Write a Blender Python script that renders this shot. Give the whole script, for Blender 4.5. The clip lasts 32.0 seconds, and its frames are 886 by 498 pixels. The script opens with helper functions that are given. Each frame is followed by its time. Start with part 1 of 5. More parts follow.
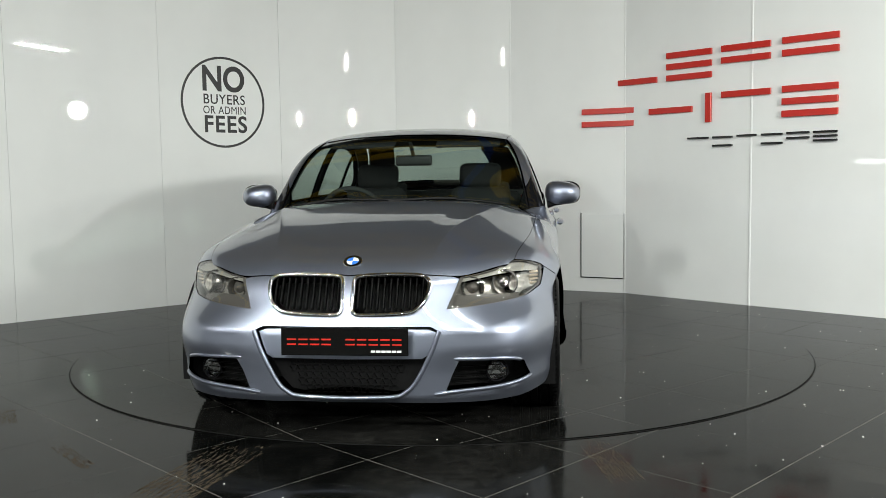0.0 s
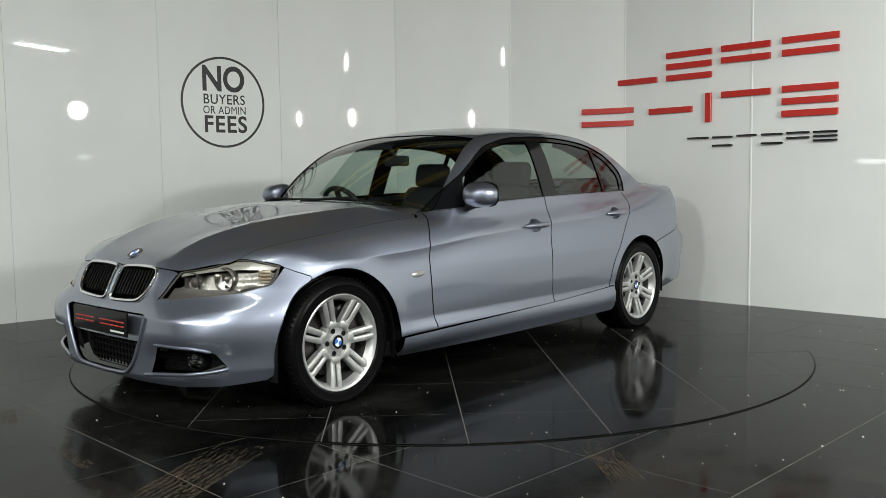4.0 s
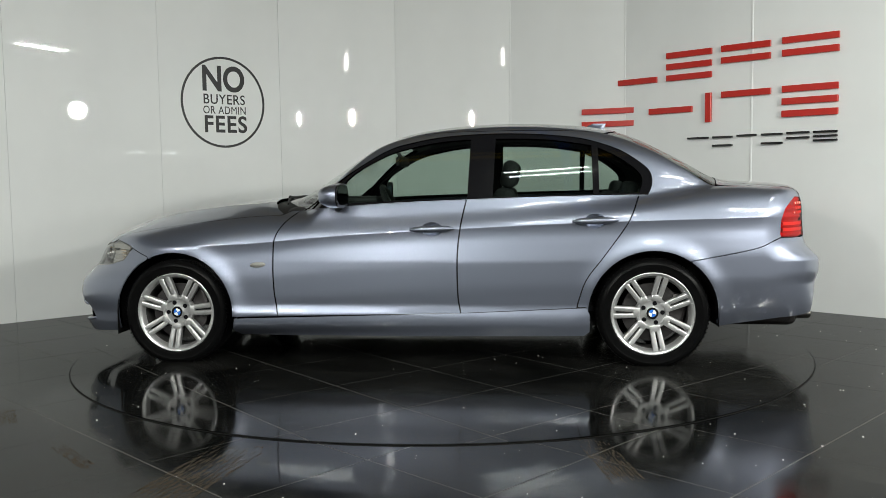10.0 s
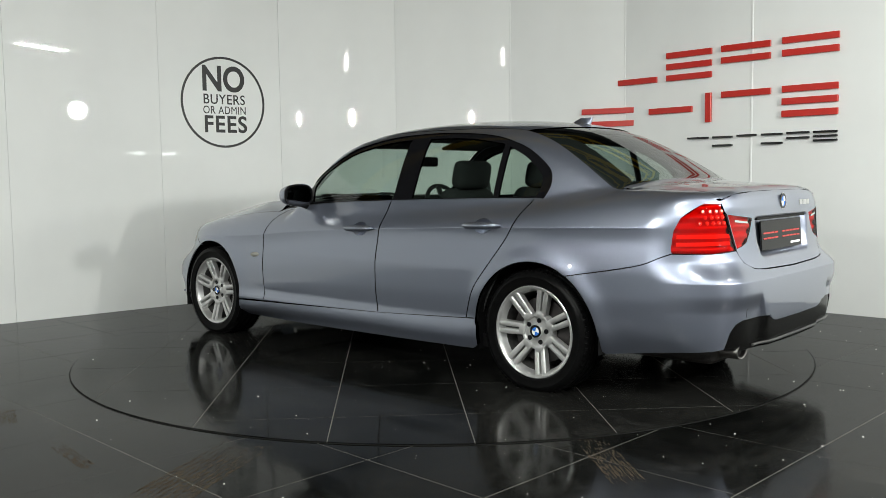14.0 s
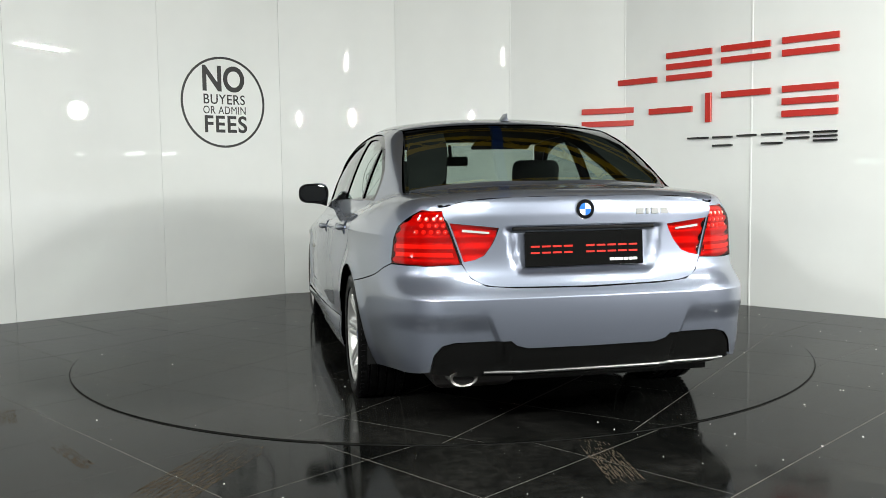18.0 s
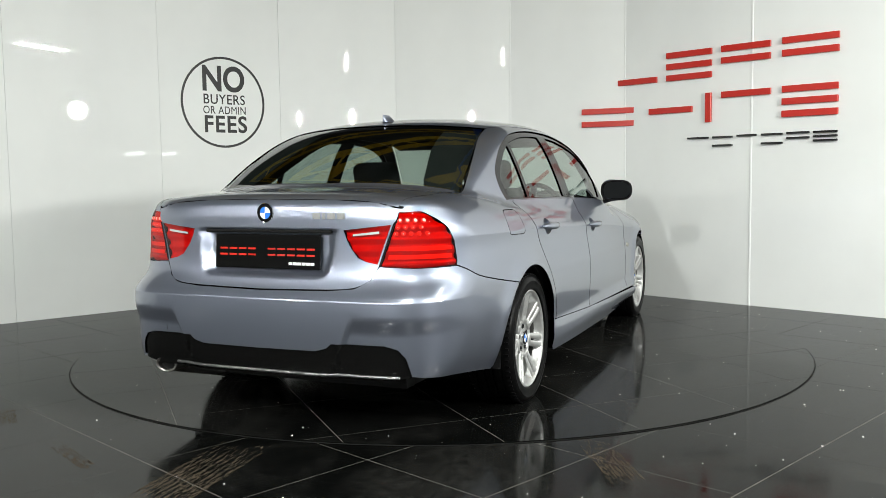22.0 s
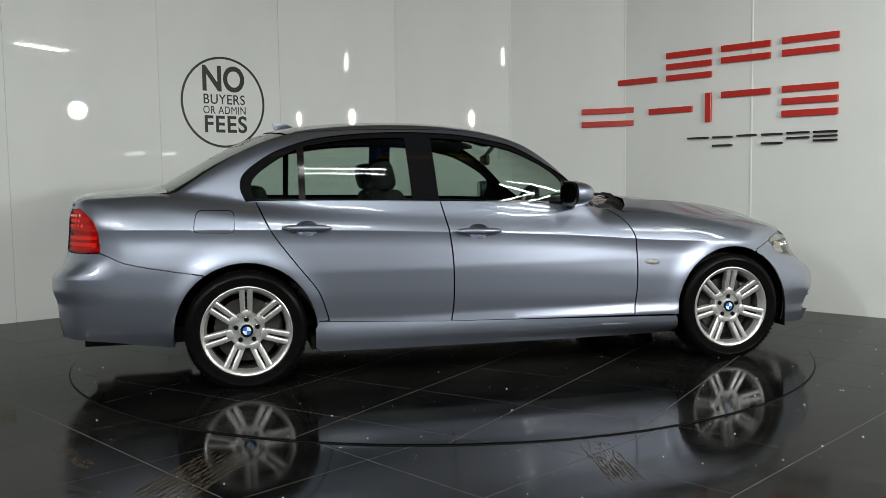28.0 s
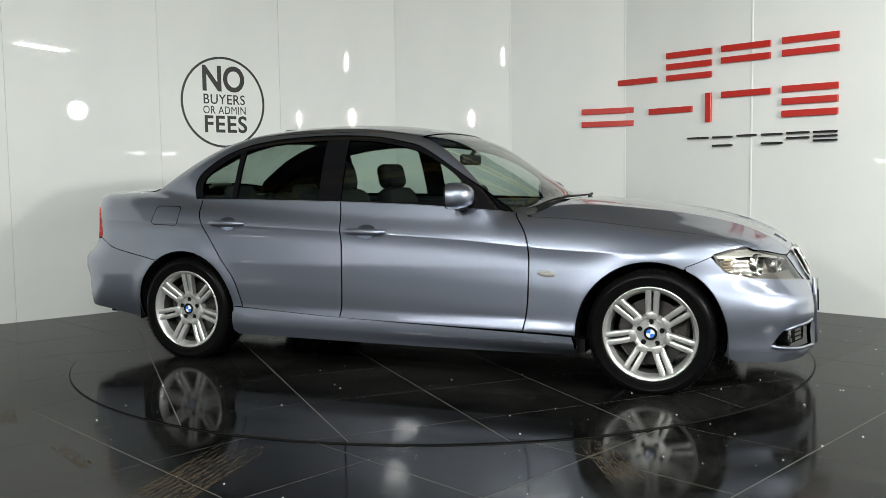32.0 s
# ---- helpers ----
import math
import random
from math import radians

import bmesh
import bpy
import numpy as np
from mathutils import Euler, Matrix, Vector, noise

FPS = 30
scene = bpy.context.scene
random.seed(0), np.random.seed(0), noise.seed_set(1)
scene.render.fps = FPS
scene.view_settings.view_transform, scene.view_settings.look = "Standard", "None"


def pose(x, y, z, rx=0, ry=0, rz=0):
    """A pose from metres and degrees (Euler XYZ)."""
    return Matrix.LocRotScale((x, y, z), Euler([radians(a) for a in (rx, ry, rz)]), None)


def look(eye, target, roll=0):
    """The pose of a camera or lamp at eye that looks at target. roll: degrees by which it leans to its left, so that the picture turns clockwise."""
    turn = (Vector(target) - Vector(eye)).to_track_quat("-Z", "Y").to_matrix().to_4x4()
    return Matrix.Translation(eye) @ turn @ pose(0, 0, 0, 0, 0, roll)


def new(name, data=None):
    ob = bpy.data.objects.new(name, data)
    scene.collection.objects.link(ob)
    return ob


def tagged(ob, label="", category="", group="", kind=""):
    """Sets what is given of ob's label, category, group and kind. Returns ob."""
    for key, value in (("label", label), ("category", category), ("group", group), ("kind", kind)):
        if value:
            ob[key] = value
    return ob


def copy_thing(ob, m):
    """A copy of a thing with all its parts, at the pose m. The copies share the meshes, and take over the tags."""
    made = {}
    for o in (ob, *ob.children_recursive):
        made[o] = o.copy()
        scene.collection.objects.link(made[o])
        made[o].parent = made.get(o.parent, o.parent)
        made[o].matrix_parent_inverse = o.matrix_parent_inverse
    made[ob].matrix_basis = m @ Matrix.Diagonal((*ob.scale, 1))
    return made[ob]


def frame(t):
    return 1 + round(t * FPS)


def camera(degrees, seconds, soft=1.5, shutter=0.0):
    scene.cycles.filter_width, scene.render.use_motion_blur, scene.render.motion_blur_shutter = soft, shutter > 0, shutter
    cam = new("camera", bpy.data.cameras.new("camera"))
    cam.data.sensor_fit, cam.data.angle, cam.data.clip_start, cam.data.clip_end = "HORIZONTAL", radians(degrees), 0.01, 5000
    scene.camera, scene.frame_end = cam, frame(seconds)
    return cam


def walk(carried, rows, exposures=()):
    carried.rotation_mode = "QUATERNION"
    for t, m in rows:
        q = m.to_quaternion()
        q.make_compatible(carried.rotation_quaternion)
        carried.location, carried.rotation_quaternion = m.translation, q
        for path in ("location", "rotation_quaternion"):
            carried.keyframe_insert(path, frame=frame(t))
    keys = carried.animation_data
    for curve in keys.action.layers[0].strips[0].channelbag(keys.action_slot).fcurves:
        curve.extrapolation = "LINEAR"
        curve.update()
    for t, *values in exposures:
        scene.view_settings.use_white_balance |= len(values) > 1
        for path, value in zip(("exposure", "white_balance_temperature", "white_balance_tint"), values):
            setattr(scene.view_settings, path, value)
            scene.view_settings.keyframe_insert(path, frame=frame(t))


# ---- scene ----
from mathutils.geometry import delaunay_2d_cdt
import functools

# The camera stands still before a turntable whose axis is the world's origin.
cam = camera(53.15, 32.0, soft=0.8)
EYE = (0.0, -5.741, 1.074)
CAM = look(EYE, (0.00214 * 5, -5.741 + 0.99677 * 5, 1.074 - 0.08033 * 5), -0.75)
walk(cam, [(0.0, CAM), (32.0, CAM)], exposures=[(0.0, 0.09), (1.5, 0.09), (2.5, 0.10), (3.5, -0.08), (6.0, -0.50), (9.0, -0.34), (11.0, -0.06), (13.0, -0.02), (16.0, 0.22), (19.0, 0.32), (21.0, 0.32), (23.0, 0.14), (25.0, -0.50), (28.0, -0.46), (30.0, -0.11), (32.0, 0.09)])

HEAD0, TURN = -96.67, -8.935      # the car's heading at the start and its turn per second, degrees
OFF = (0.122, -0.132, 0.0)        # the car's middle from the turntable's axis
DISC_R = 2.254

# ---- world and light ----
world = bpy.data.worlds.new("hall_air")
scene.world = world
world.use_nodes = True
world.node_tree.nodes["Background"].inputs[0].default_value = (0.55, 0.6, 0.62, 1)
world.node_tree.nodes["Background"].inputs[1].default_value = 0.03


def disc_lamp(name, at, to, size, watts, colour=(1, 1, 1), shape="DISK", tall=0.0):
    lamp = bpy.data.lights.new(name, "AREA")
    lamp.shape, lamp.size, lamp.energy, lamp.color = shape, size, watts, colour
    if tall:
        lamp.size_y = tall
    ob = new(name, lamp)
    ob.matrix_world = look(at, to)
    return ob


WARM = (0.99, 1.0, 0.945)
KEY_RIGHT, KEY_LEFT = (4.4, -2.9, 2.28), (-4.1, -4.4, 2.45)
disc_lamp("key_light", KEY_RIGHT, (0, 0.6, 1.0), 0.27, 60, WARM)
disc_lamp("key_light", KEY_LEFT, (0, 0.6, 1.0), 0.27, 40, WARM)
# tall narrow studio heads beside the camera
for at, w in (((3.9, -4.4, 2.25), 110), ((2.9, -4.7, 2.2), 24), ((-1.62, -5.2, 2.18), 75)):
    disc_lamp("strip_head", at, (0, 1.5, 1.2), 0.055, w, WARM, "RECTANGLE", 0.22)
# two small work lamps further back in the hall
for at in ((6.7, -8.9, 3.97), (-1.94, -9.8, 3.93)):
    disc_lamp("work_light", at, (0, 2.5, 2.0), 0.08, 5, WARM, "RECTANGLE", 0.4)
# twin tubes under the hall's roof
# The tube at x -3.6 is added as fill for the left side.
TUBES = [(-3.6, -6.7, 12, 70), (0.6, -4.6, 8, 24), (4.0, -5.0, -10, 24), (4.8, -2.4, 80, 24), (-5.9, -9.2, 10, 80), (1.5, -8.5, -8, 130), (0.0, -6.8, 4, 60), (10.3, -7.2, 12, 120)]
for x, y, a, watts in TUBES:
    high = 4.3 if x > 9 else 4.9
    for o in (-0.14, 0.14):
        ob = disc_lamp("tube_light", (x, y + o, high), (x, y + o, 0), 1.5, watts, (0.955, 1.0, 0.935), "RECTANGLE", 0.05)
        ob.matrix_world = Matrix.Translation((x, y, high)) @ Matrix.Rotation(radians(a), 4, "Z") @ Matrix.Translation((0, o, 0))

# ---- building helpers ----
def part(name, bm, material, parent=None, label="", at=None):
    """Links a bmesh as one mesh object under a thing or a part."""
    me = bpy.data.meshes.new(name)
    bm.to_mesh(me)
    bm.free()
    return hang(name, me, material, parent, label, at)


def hang(name, me, material, parent=None, label="", at=None):
    if material:
        me.materials.append(material)
    ob = new(name, me)
    if parent:
        ob.parent = parent
    if at is not None:
        ob.matrix_local = at
    if label:
        tagged(ob, label)
    return ob


def smooth(me, angle=40):
    me.shade_smooth()
    me.set_sharp_from_angle(angle=radians(angle))
    return me


def box(bm, size, at=(0, 0, 0), turn=None, bevel=0.0, seg=2):
    m = Matrix.Translation(at) @ (turn.to_4x4() if turn else Matrix()) @ Matrix.Diagonal((*size, 1))
    made = bmesh.ops.create_cube(bm, size=1, matrix=m)["verts"]
    if bevel:
        edges = list({e for v in made for e in v.link_edges})
        bmesh.ops.bevel(bm, geom=edges, offset=bevel, segments=seg, affect="EDGES", profile=0.5)
    return bm


def lathe(bm, profile, n=48, axis="y", at=(0, 0, 0), closed=False):
    """Turns (radius, along) pairs about an axis through at."""
    rings = []
    for r, h in profile:
        ring = []
        for i in range(n):
            a = 2 * math.pi * i / n
            c, s = r * math.cos(a), r * math.sin(a)
            co = {"y": (c, h, s), "z": (c, s, h), "x": (h, c, s)}[axis]
            ring.append(bm.verts.new(Vector(co) + Vector(at)))
        rings.append(ring)
    pairs = list(zip(rings, rings[1:])) + ([(rings[-1], rings[0])] if closed else [])
    for a, b in pairs:
        for i in range(n):
            bm.faces.new((a[i], a[(i + 1) % n], b[(i + 1) % n], b[i]))
    return rings


def tube(bm, path, radius, n=8, close=False, caps=True):
    """A round bar along a path of points."""
    path = [Vector(p) for p in path]
    rings = []
    for i, p in enumerate(path):
        a = path[i - 1] if (i or close) else path[0]
        b = path[(i + 1) % len(path)] if (i < len(path) - 1 or close) else path[-1]
        t = (b - a).normalized()
        side = t.orthogonal().normalized() if not rings else (last - t * last.dot(t)).normalized()
        last = side
        other = t.cross(side)
        r = radius[i] if isinstance(radius, (list, tuple)) else radius
        rings.append([bm.verts.new(p + (side * math.cos(2 * math.pi * k / n) + other * math.sin(2 * math.pi * k / n)) * r) for k in range(n)])
    pairs = list(zip(rings, rings[1:])) + ([(rings[-1], rings[0])] if close else [])
    for a, b in pairs:
        for k in range(n):
            bm.faces.new((a[k], a[(k + 1) % n], b[(k + 1) % n], b[k]))
    if caps and not close:
        bm.faces.new(rings[0][::-1])
        bm.faces.new(rings[-1])
    return bm


def rounded(points, r=0.02, n=4):
    """A closed outline with its corners rounded."""
    out, m = [], len(points)
    for i in range(m):
        p, a, b = (Vector(points[i]), Vector(points[i - 1]), Vector(points[(i + 1) % m]))
        k = min(r, (a - p).length * 0.45, (b - p).length * 0.45)
        s, e = p + (a - p).normalized() * k, p + (b - p).normalized() * k
        for j in range(n + 1):
            t = j / n
            out.append(tuple((1 - t) ** 2 * s + 2 * t * (1 - t) * p + t * t * e))
    return out


def inside(q, poly):
    """Which points lie in a closed outline."""
    x, y = q[:, 0], q[:, 1]
    hit = np.zeros(len(q), bool)
    p = np.asarray(poly, float)
    for (x0, y0), (x1, y1) in zip(p, np.roll(p, -1, 0)):
        if y0 != y1:
            hit ^= ((y0 > y) != (y1 > y)) & (x < (x1 - x0) * (y - y0) / (y1 - y0) + x0)
    return hit


def dense(poly, step):
    out = []
    for a, b in zip(poly, poly[1:] + poly[:1]):
        n = max(1, int(math.dist(a, b) / step + 0.5))
        out += [(a[0] + (b[0] - a[0]) * i / n, a[1] + (b[1] - a[1]) * i / n) for i in range(n)]
    return out


def sheet(outline, holes, step, lines=()):
    """Triangles that fill an outline less its holes, on an even grid. Points and boundary loops and faces."""
    loops, pts, edges = [dense(outline, step)] + [dense(h, step) for h in holes], [], []
    index = []
    for loop in loops:
        k = len(pts)
        pts += loop
        ids = list(range(k, k + len(loop)))
        index.append(ids)
        edges += list(zip(ids, ids[1:] + ids[:1]))
    b = np.array(pts)
    for line in lines:
        q = []
        for s, e in zip(line, line[1:]):
            k = max(1, int(math.dist(s, e) / step + 0.5))
            q += [(s[0] + (e[0] - s[0]) * i / k, s[1] + (e[1] - s[1]) * i / k) for i in range(k)]
        q.append(tuple(line[-1]))
        q = np.array(q)
        ok = inside(q, loops[0])
        for h in loops[1:]:
            ok &= ~inside(q, h)
        ok &= np.linalg.norm(q[:, None] - b[None], axis=2).min(1) > step * 0.3
        last = None
        for p, good in zip(q, ok):
            if good:
                pts.append(tuple(p))
                if last is not None:
                    edges.append((last, len(pts) - 1))
            last = len(pts) - 1 if good else None
    b = np.array(pts)
    gx, gy = np.meshgrid(np.arange(b[:, 0].min(), b[:, 0].max(), step), np.arange(b[:, 1].min(), b[:, 1].max(), step))
    g = np.stack([gx.ravel(), gy.ravel()], -1)
    keep = inside(g, loops[0])
    for h in loops[1:]:
        keep &= ~inside(g, h)
    g = g[keep]
    if len(g):
        near = np.full(len(g), 9.0)
        for k in range(0, len(b), 200):
            near = np.minimum(near, np.linalg.norm(g[:, None] - b[None, k:k + 200], axis=2).min(1))
        g = g[near > step * 0.55]
    every = [Vector(p) for p in pts] + [Vector(p) for p in g]
    from_cdt = delaunay_2d_cdt(every, edges, [], 0, 1e-7)
    verts, faces, origin = from_cdt[0], from_cdt[2], from_cdt[3]
    v = np.array([tuple(p) for p in verts])
    f = np.array(faces)
    c = v[f].mean(1)
    keep = inside(c, loops[0])
    for h in loops[1:]:
        keep &= ~inside(c, h)
    back = {}
    for i, o in enumerate(origin):
        for k in o:
            back[k] = i
    return v, f[keep], [[back[i] for i in ids] for ids in index]


def panel(name, cut, outline, material, parent, label="", holes=(), step=0.03, depth=0.018, lift=0.0, mirror=False, flat3=True, bulge=None, lines=()):
    """A skin panel cut from the car's surface, with a folded rim. outline, holes: points in space near the skin, or plane ones.
    lift: out from the skin. bulge: more lift, by plane points. lines: creases that the mesh follows."""
    to = (lambda h: [cut.flat(p) for p in h]) if flat3 else (lambda h: [tuple(p) for p in h])
    v, f, loops = sheet(to(outline), [to(h) for h in holes], step, [to(h) for h in lines])
    q = v.copy()
    if cut.kind != "side":
        q[:, 1 if cut.kind in ("top",) else 0] = np.abs(q[:, 1 if cut.kind in ("top",) else 0]) if cut.kind in ("top", "end") else q[:, 0]
    p = cut.points(q)
    if cut.kind in ("top", "end"):
        sign = np.where((v[:, 1] if cut.kind == "top" else v[:, 0]) < 0, -1.0, 1.0)
        p[:, 1] *= sign
    n = skin_normal(p)
    rise = np.zeros(len(p)) + lift
    if bulge is not None:
        rise = rise + bulge(v)
    p = p + n * rise[:, None]
    if bulge is not None:
        n = mesh_normals(p, f, n)
    # the faces look outwards
    a, b, c = p[f[:, 0]], p[f[:, 1]], p[f[:, 2]]
    if (np.einsum("ij,ij->i", np.cross(b - a, c - a), n[f[:, 0]])).mean() < 0:
        f = f[:, ::-1]
    points, normals, faces = [p], [n], [f]
    count = len(p)
    if depth:
        for loop in loops:
            ids = np.array(loop)
            ring, rn = p[ids], n[ids]
            along = np.roll(ring, -1, 0) - np.roll(ring, 1, 0)
            out = np.cross(along, rn)
            out /= np.linalg.norm(out, axis=1, keepdims=True) + 1e-12
            k = len(ids)
            fall = ring - rn * depth
            i = np.arange(k)
            j = (i + 1) % k
            quad = np.concatenate([np.stack([count + i, count + j, count + k + j], -1), np.stack([count + i, count + k + j, count + k + i], -1)])
            points += [ring, fall]
            normals += [out, out]
            faces.append(quad)
            count += 2 * k
    P, N, F = np.concatenate(points), np.concatenate(normals), np.concatenate(faces)
    if mirror:
        P, N, F = P * (1, -1, 1), N * (1, -1, 1), F[:, ::-1]
    me = bpy.data.meshes.new(name)
    me.from_pydata(P.tolist(), [], F.tolist())
    me.shade_smooth()
    me.normals_split_custom_set_from_vertices(N.tolist())
    return hang(name, me, material, parent, label)


def mesh_normals(p, f, like):
    n = np.zeros_like(p)
    c = np.cross(p[f[:, 1]] - p[f[:, 0]], p[f[:, 2]] - p[f[:, 0]])
    for k in range(3):
        np.add.at(n, f[:, k], c)
    n /= np.linalg.norm(n, axis=1, keepdims=True) + 1e-12
    flip = np.einsum("ij,ij->i", n, like).mean() < 0
    return -n if flip else n


def both(name, cut, outline, material, parent, label="", **k):
    """The panel on the car's left, and its mirror image on the right."""
    return [panel(name, cut, outline, material, parent, label, **k), panel(name, cut, outline, material, parent, label, mirror=True, **k)]


# ---- materials ----
def material(name, colour, rough=0.5, metal=0.0, coat=0.0, spec=0.5, alpha=None, ior=1.5):
    mat = bpy.data.materials.new(name)
    mat.use_nodes = True
    b = mat.node_tree.nodes["Principled BSDF"]
    b.inputs["Base Color"].default_value = (*colour, 1)
    b.inputs["Roughness"].default_value, b.inputs["Metallic"].default_value = rough, metal
    b.inputs["Coat Weight"].default_value, b.inputs["Specular IOR Level"].default_value = coat, spec
    b.inputs["Coat Roughness"].default_value, b.inputs["IOR"].default_value = 0.03, ior
    return mat


def node(mat, kind, **values):
    n = mat.node_tree.nodes.new(kind)
    for key, value in values.items():
        n.inputs[key.replace("_", " ")].default_value = value
    return n


def vary(mat, scale, amount, channel="Base Color", detail=4, dark=None, object_space=True):
    """Lets a surface's colour or roughness wander with a noise of that scale (per metre)."""
    t, b = mat.node_tree, mat.node_tree.nodes["Principled BSDF"]
    co = t.nodes.new("ShaderNodeTexCoord")
    nz = node(mat, "ShaderNodeTexNoise", Scale=scale, Detail=detail, Roughness=0.6)
    t.links.new(co.outputs["Object"], nz.inputs["Vector"])
    if channel == "Base Color":
        mix = t.nodes.new("ShaderNodeMix")
        mix.data_type = "RGBA"
        base = b.inputs["Base Color"].default_value[:]
        links = b.inputs["Base Color"].links
        if links:
            t.links.new(links[0].from_socket, mix.inputs[6])
        else:
            mix.inputs[6].default_value = base
        mix.inputs[7].default_value = (*(dark or [c * (1 - amount) for c in base[:3]]), 1)
        r = t.nodes.new("ShaderNodeMapRange")
        r.inputs[1].default_value, r.inputs[2].default_value = 0.42, 0.68
        t.links.new(nz.outputs["Fac"], r.inputs[0])
        t.links.new(r.outputs[0], mix.inputs[0])
        t.links.new(mix.outputs[2], b.inputs["Base Color"])
    else:
        r = t.nodes.new("ShaderNodeMapRange")
        v = b.inputs[channel].default_value
        r.inputs[1].default_value, r.inputs[2].default_value = 0.35, 0.7
        r.inputs[3].default_value, r.inputs[4].default_value = v, v + amount
        t.links.new(nz.outputs["Fac"], r.inputs[0])
        t.links.new(r.outputs[0], b.inputs[channel])
    return mat


def clear_glass(name, tint, gloss=0.0, edge=0.9):
    """A thin pane: it lets light through straight and mirrors by Fresnel."""
    mat = bpy.data.materials.new(name)
    mat.use_nodes = True
    t = mat.node_tree
    t.nodes.remove(t.nodes["Principled BSDF"])
    out = t.nodes["Material Output"]
    lw = node(mat, "ShaderNodeLayerWeight", Blend=0.5)
    pw = t.nodes.new("ShaderNodeMath")
    pw.operation = "POWER"
    pw.inputs[1].default_value = 4.0
    t.links.new(lw.outputs["Facing"], pw.inputs[0])
    fr = t.nodes.new("ShaderNodeMapRange")
    fr.inputs[3].default_value, fr.inputs[4].default_value = 0.05, edge
    t.links.new(pw.outputs[0], fr.inputs[0])
    tr = node(mat, "ShaderNodeBsdfTransparent", Color=(*tint, 1))
    gl = node(mat, "ShaderNodeBsdfGlossy", Color=(1, 1, 1, 1), Roughness=gloss)
    mx = t.nodes.new("ShaderNodeMixShader")
    t.links.new(fr.outputs[0], mx.inputs[0])
    t.links.new(tr.outputs[0], mx.inputs[1])
    t.links.new(gl.outputs[0], mx.inputs[2])
    t.links.new(mx.outputs[0], out.inputs[0])
    return mat


def glow(name, colour, strength):
    mat = material(name, (0.8, 0.8, 0.8))
    b = mat.node_tree.nodes["Principled BSDF"]
    b.inputs["Emission Color"].default_value, b.inputs["Emission Strength"].default_value = (*colour, 1), strength
    return mat


PAINT = material("metallic_blue_silver_paint", (0.265, 0.290, 0.368), 0.385, 0.90, 1.0)
PAINT.node_tree.nodes["Principled BSDF"].inputs["Coat IOR"].default_value = 1.7
PAINT.node_tree.nodes["Principled BSDF"].inputs["Coat Roughness"].default_value = 0.012
vary(PAINT, 900, 0.12, detail=1)
BLACK = material("black_plastic", (0.007, 0.007, 0.0075), 0.5, spec=0.15)
vary(BLACK, 60, 0.5)
GLOSS_BLACK = material("gloss_black_trim", (0.006, 0.006, 0.007), 0.10, coat=0.1, spec=0.3)
RUBBER = material("tyre_rubber", (0.004, 0.004, 0.0042), 0.30, spec=0.06)
vary(RUBBER, 30, 0.4)
ALLOY = material("silver_alloy", (0.62, 0.62, 0.62), 0.32, 0.75, 0.5)
vary(ALLOY, 14, 0.12)
# Darker alloy: the shade inside the rims is put into the colour.
SHADED_ALLOY = material("shade_darkened_alloy", (0.10, 0.098, 0.095), 0.5, 0.4)
vary(SHADED_ALLOY, 30, 0.5)
CHROME = material("chrome", (0.85, 0.85, 0.86), 0.06, 1.0)
DARK_METAL = material("dark_brake_metal", (0.07, 0.065, 0.065), 0.45, 0.9)
WINDSCREEN = clear_glass("windscreen_glass", (0.72, 0.80, 0.76))
SIDE_GLASS = clear_glass("green_tinted_glass", (0.62, 0.71, 0.66))
REAR_GLASS = clear_glass("tinted_rear_glass", (0.46, 0.53, 0.49))
SATIN = material("satin_black_plastic", (0.004, 0.004, 0.004), 0.2, spec=0.15)
LENS = clear_glass("clear_lamp_lens", (0.70, 0.70, 0.69))
RED_LIGHT = material("bright_red_lamp_plastic", (0.50, 0.045, 0.032), 0.3, 0, 0.5)
RED_PALE = material("pale_red_light_guide", (0.95, 0.42, 0.30), 0.3, 0, 0.5)
AMBER = material("amber_reflector", (0.74, 0.62, 0.48), 0.2, 0.3)
CLOTH = material("black_seat_cloth", (0.022, 0.022, 0.024), 0.9)
vary(CLOTH, 300, 0.5)
DASH = material("dark_grey_dashboard", (0.02, 0.02, 0.021), 0.6)
WHITE = material("white_enamel", (0.8, 0.8, 0.8), 0.2)
BLUE = material("blue_enamel", (0.03, 0.16, 0.6), 0.2)
SIGN_RED = material("red_acrylic", (0.50, 0.018, 0.010), 0.35, 0, 0.1)
SIGN_BLACK = material("black_acrylic", (0.012, 0.012, 0.013), 0.25, 0, 0.3)
VINYL = material("black_vinyl", (0.015, 0.015, 0.016), 0.35)
PLATE = material("black_gloss_plate", (0.005, 0.005, 0.005), 0.07, spec=0.18)
WALL = material("gloss_white_wall_panel", (0.80, 0.815, 0.81), 0.016, 0, 0.0)
vary(WALL, 0.9, 0.05)
TILE = material("black_polished_tile", (0.0018, 0.0020, 0.0019), 0.065, spec=0.0)
GROUT = material("grey_grout", (0.13, 0.125, 0.115), 0.8)
STEEL = material("dark_steel_rim", (0.004, 0.004, 0.004), 0.7, 0.0, spec=0.2)


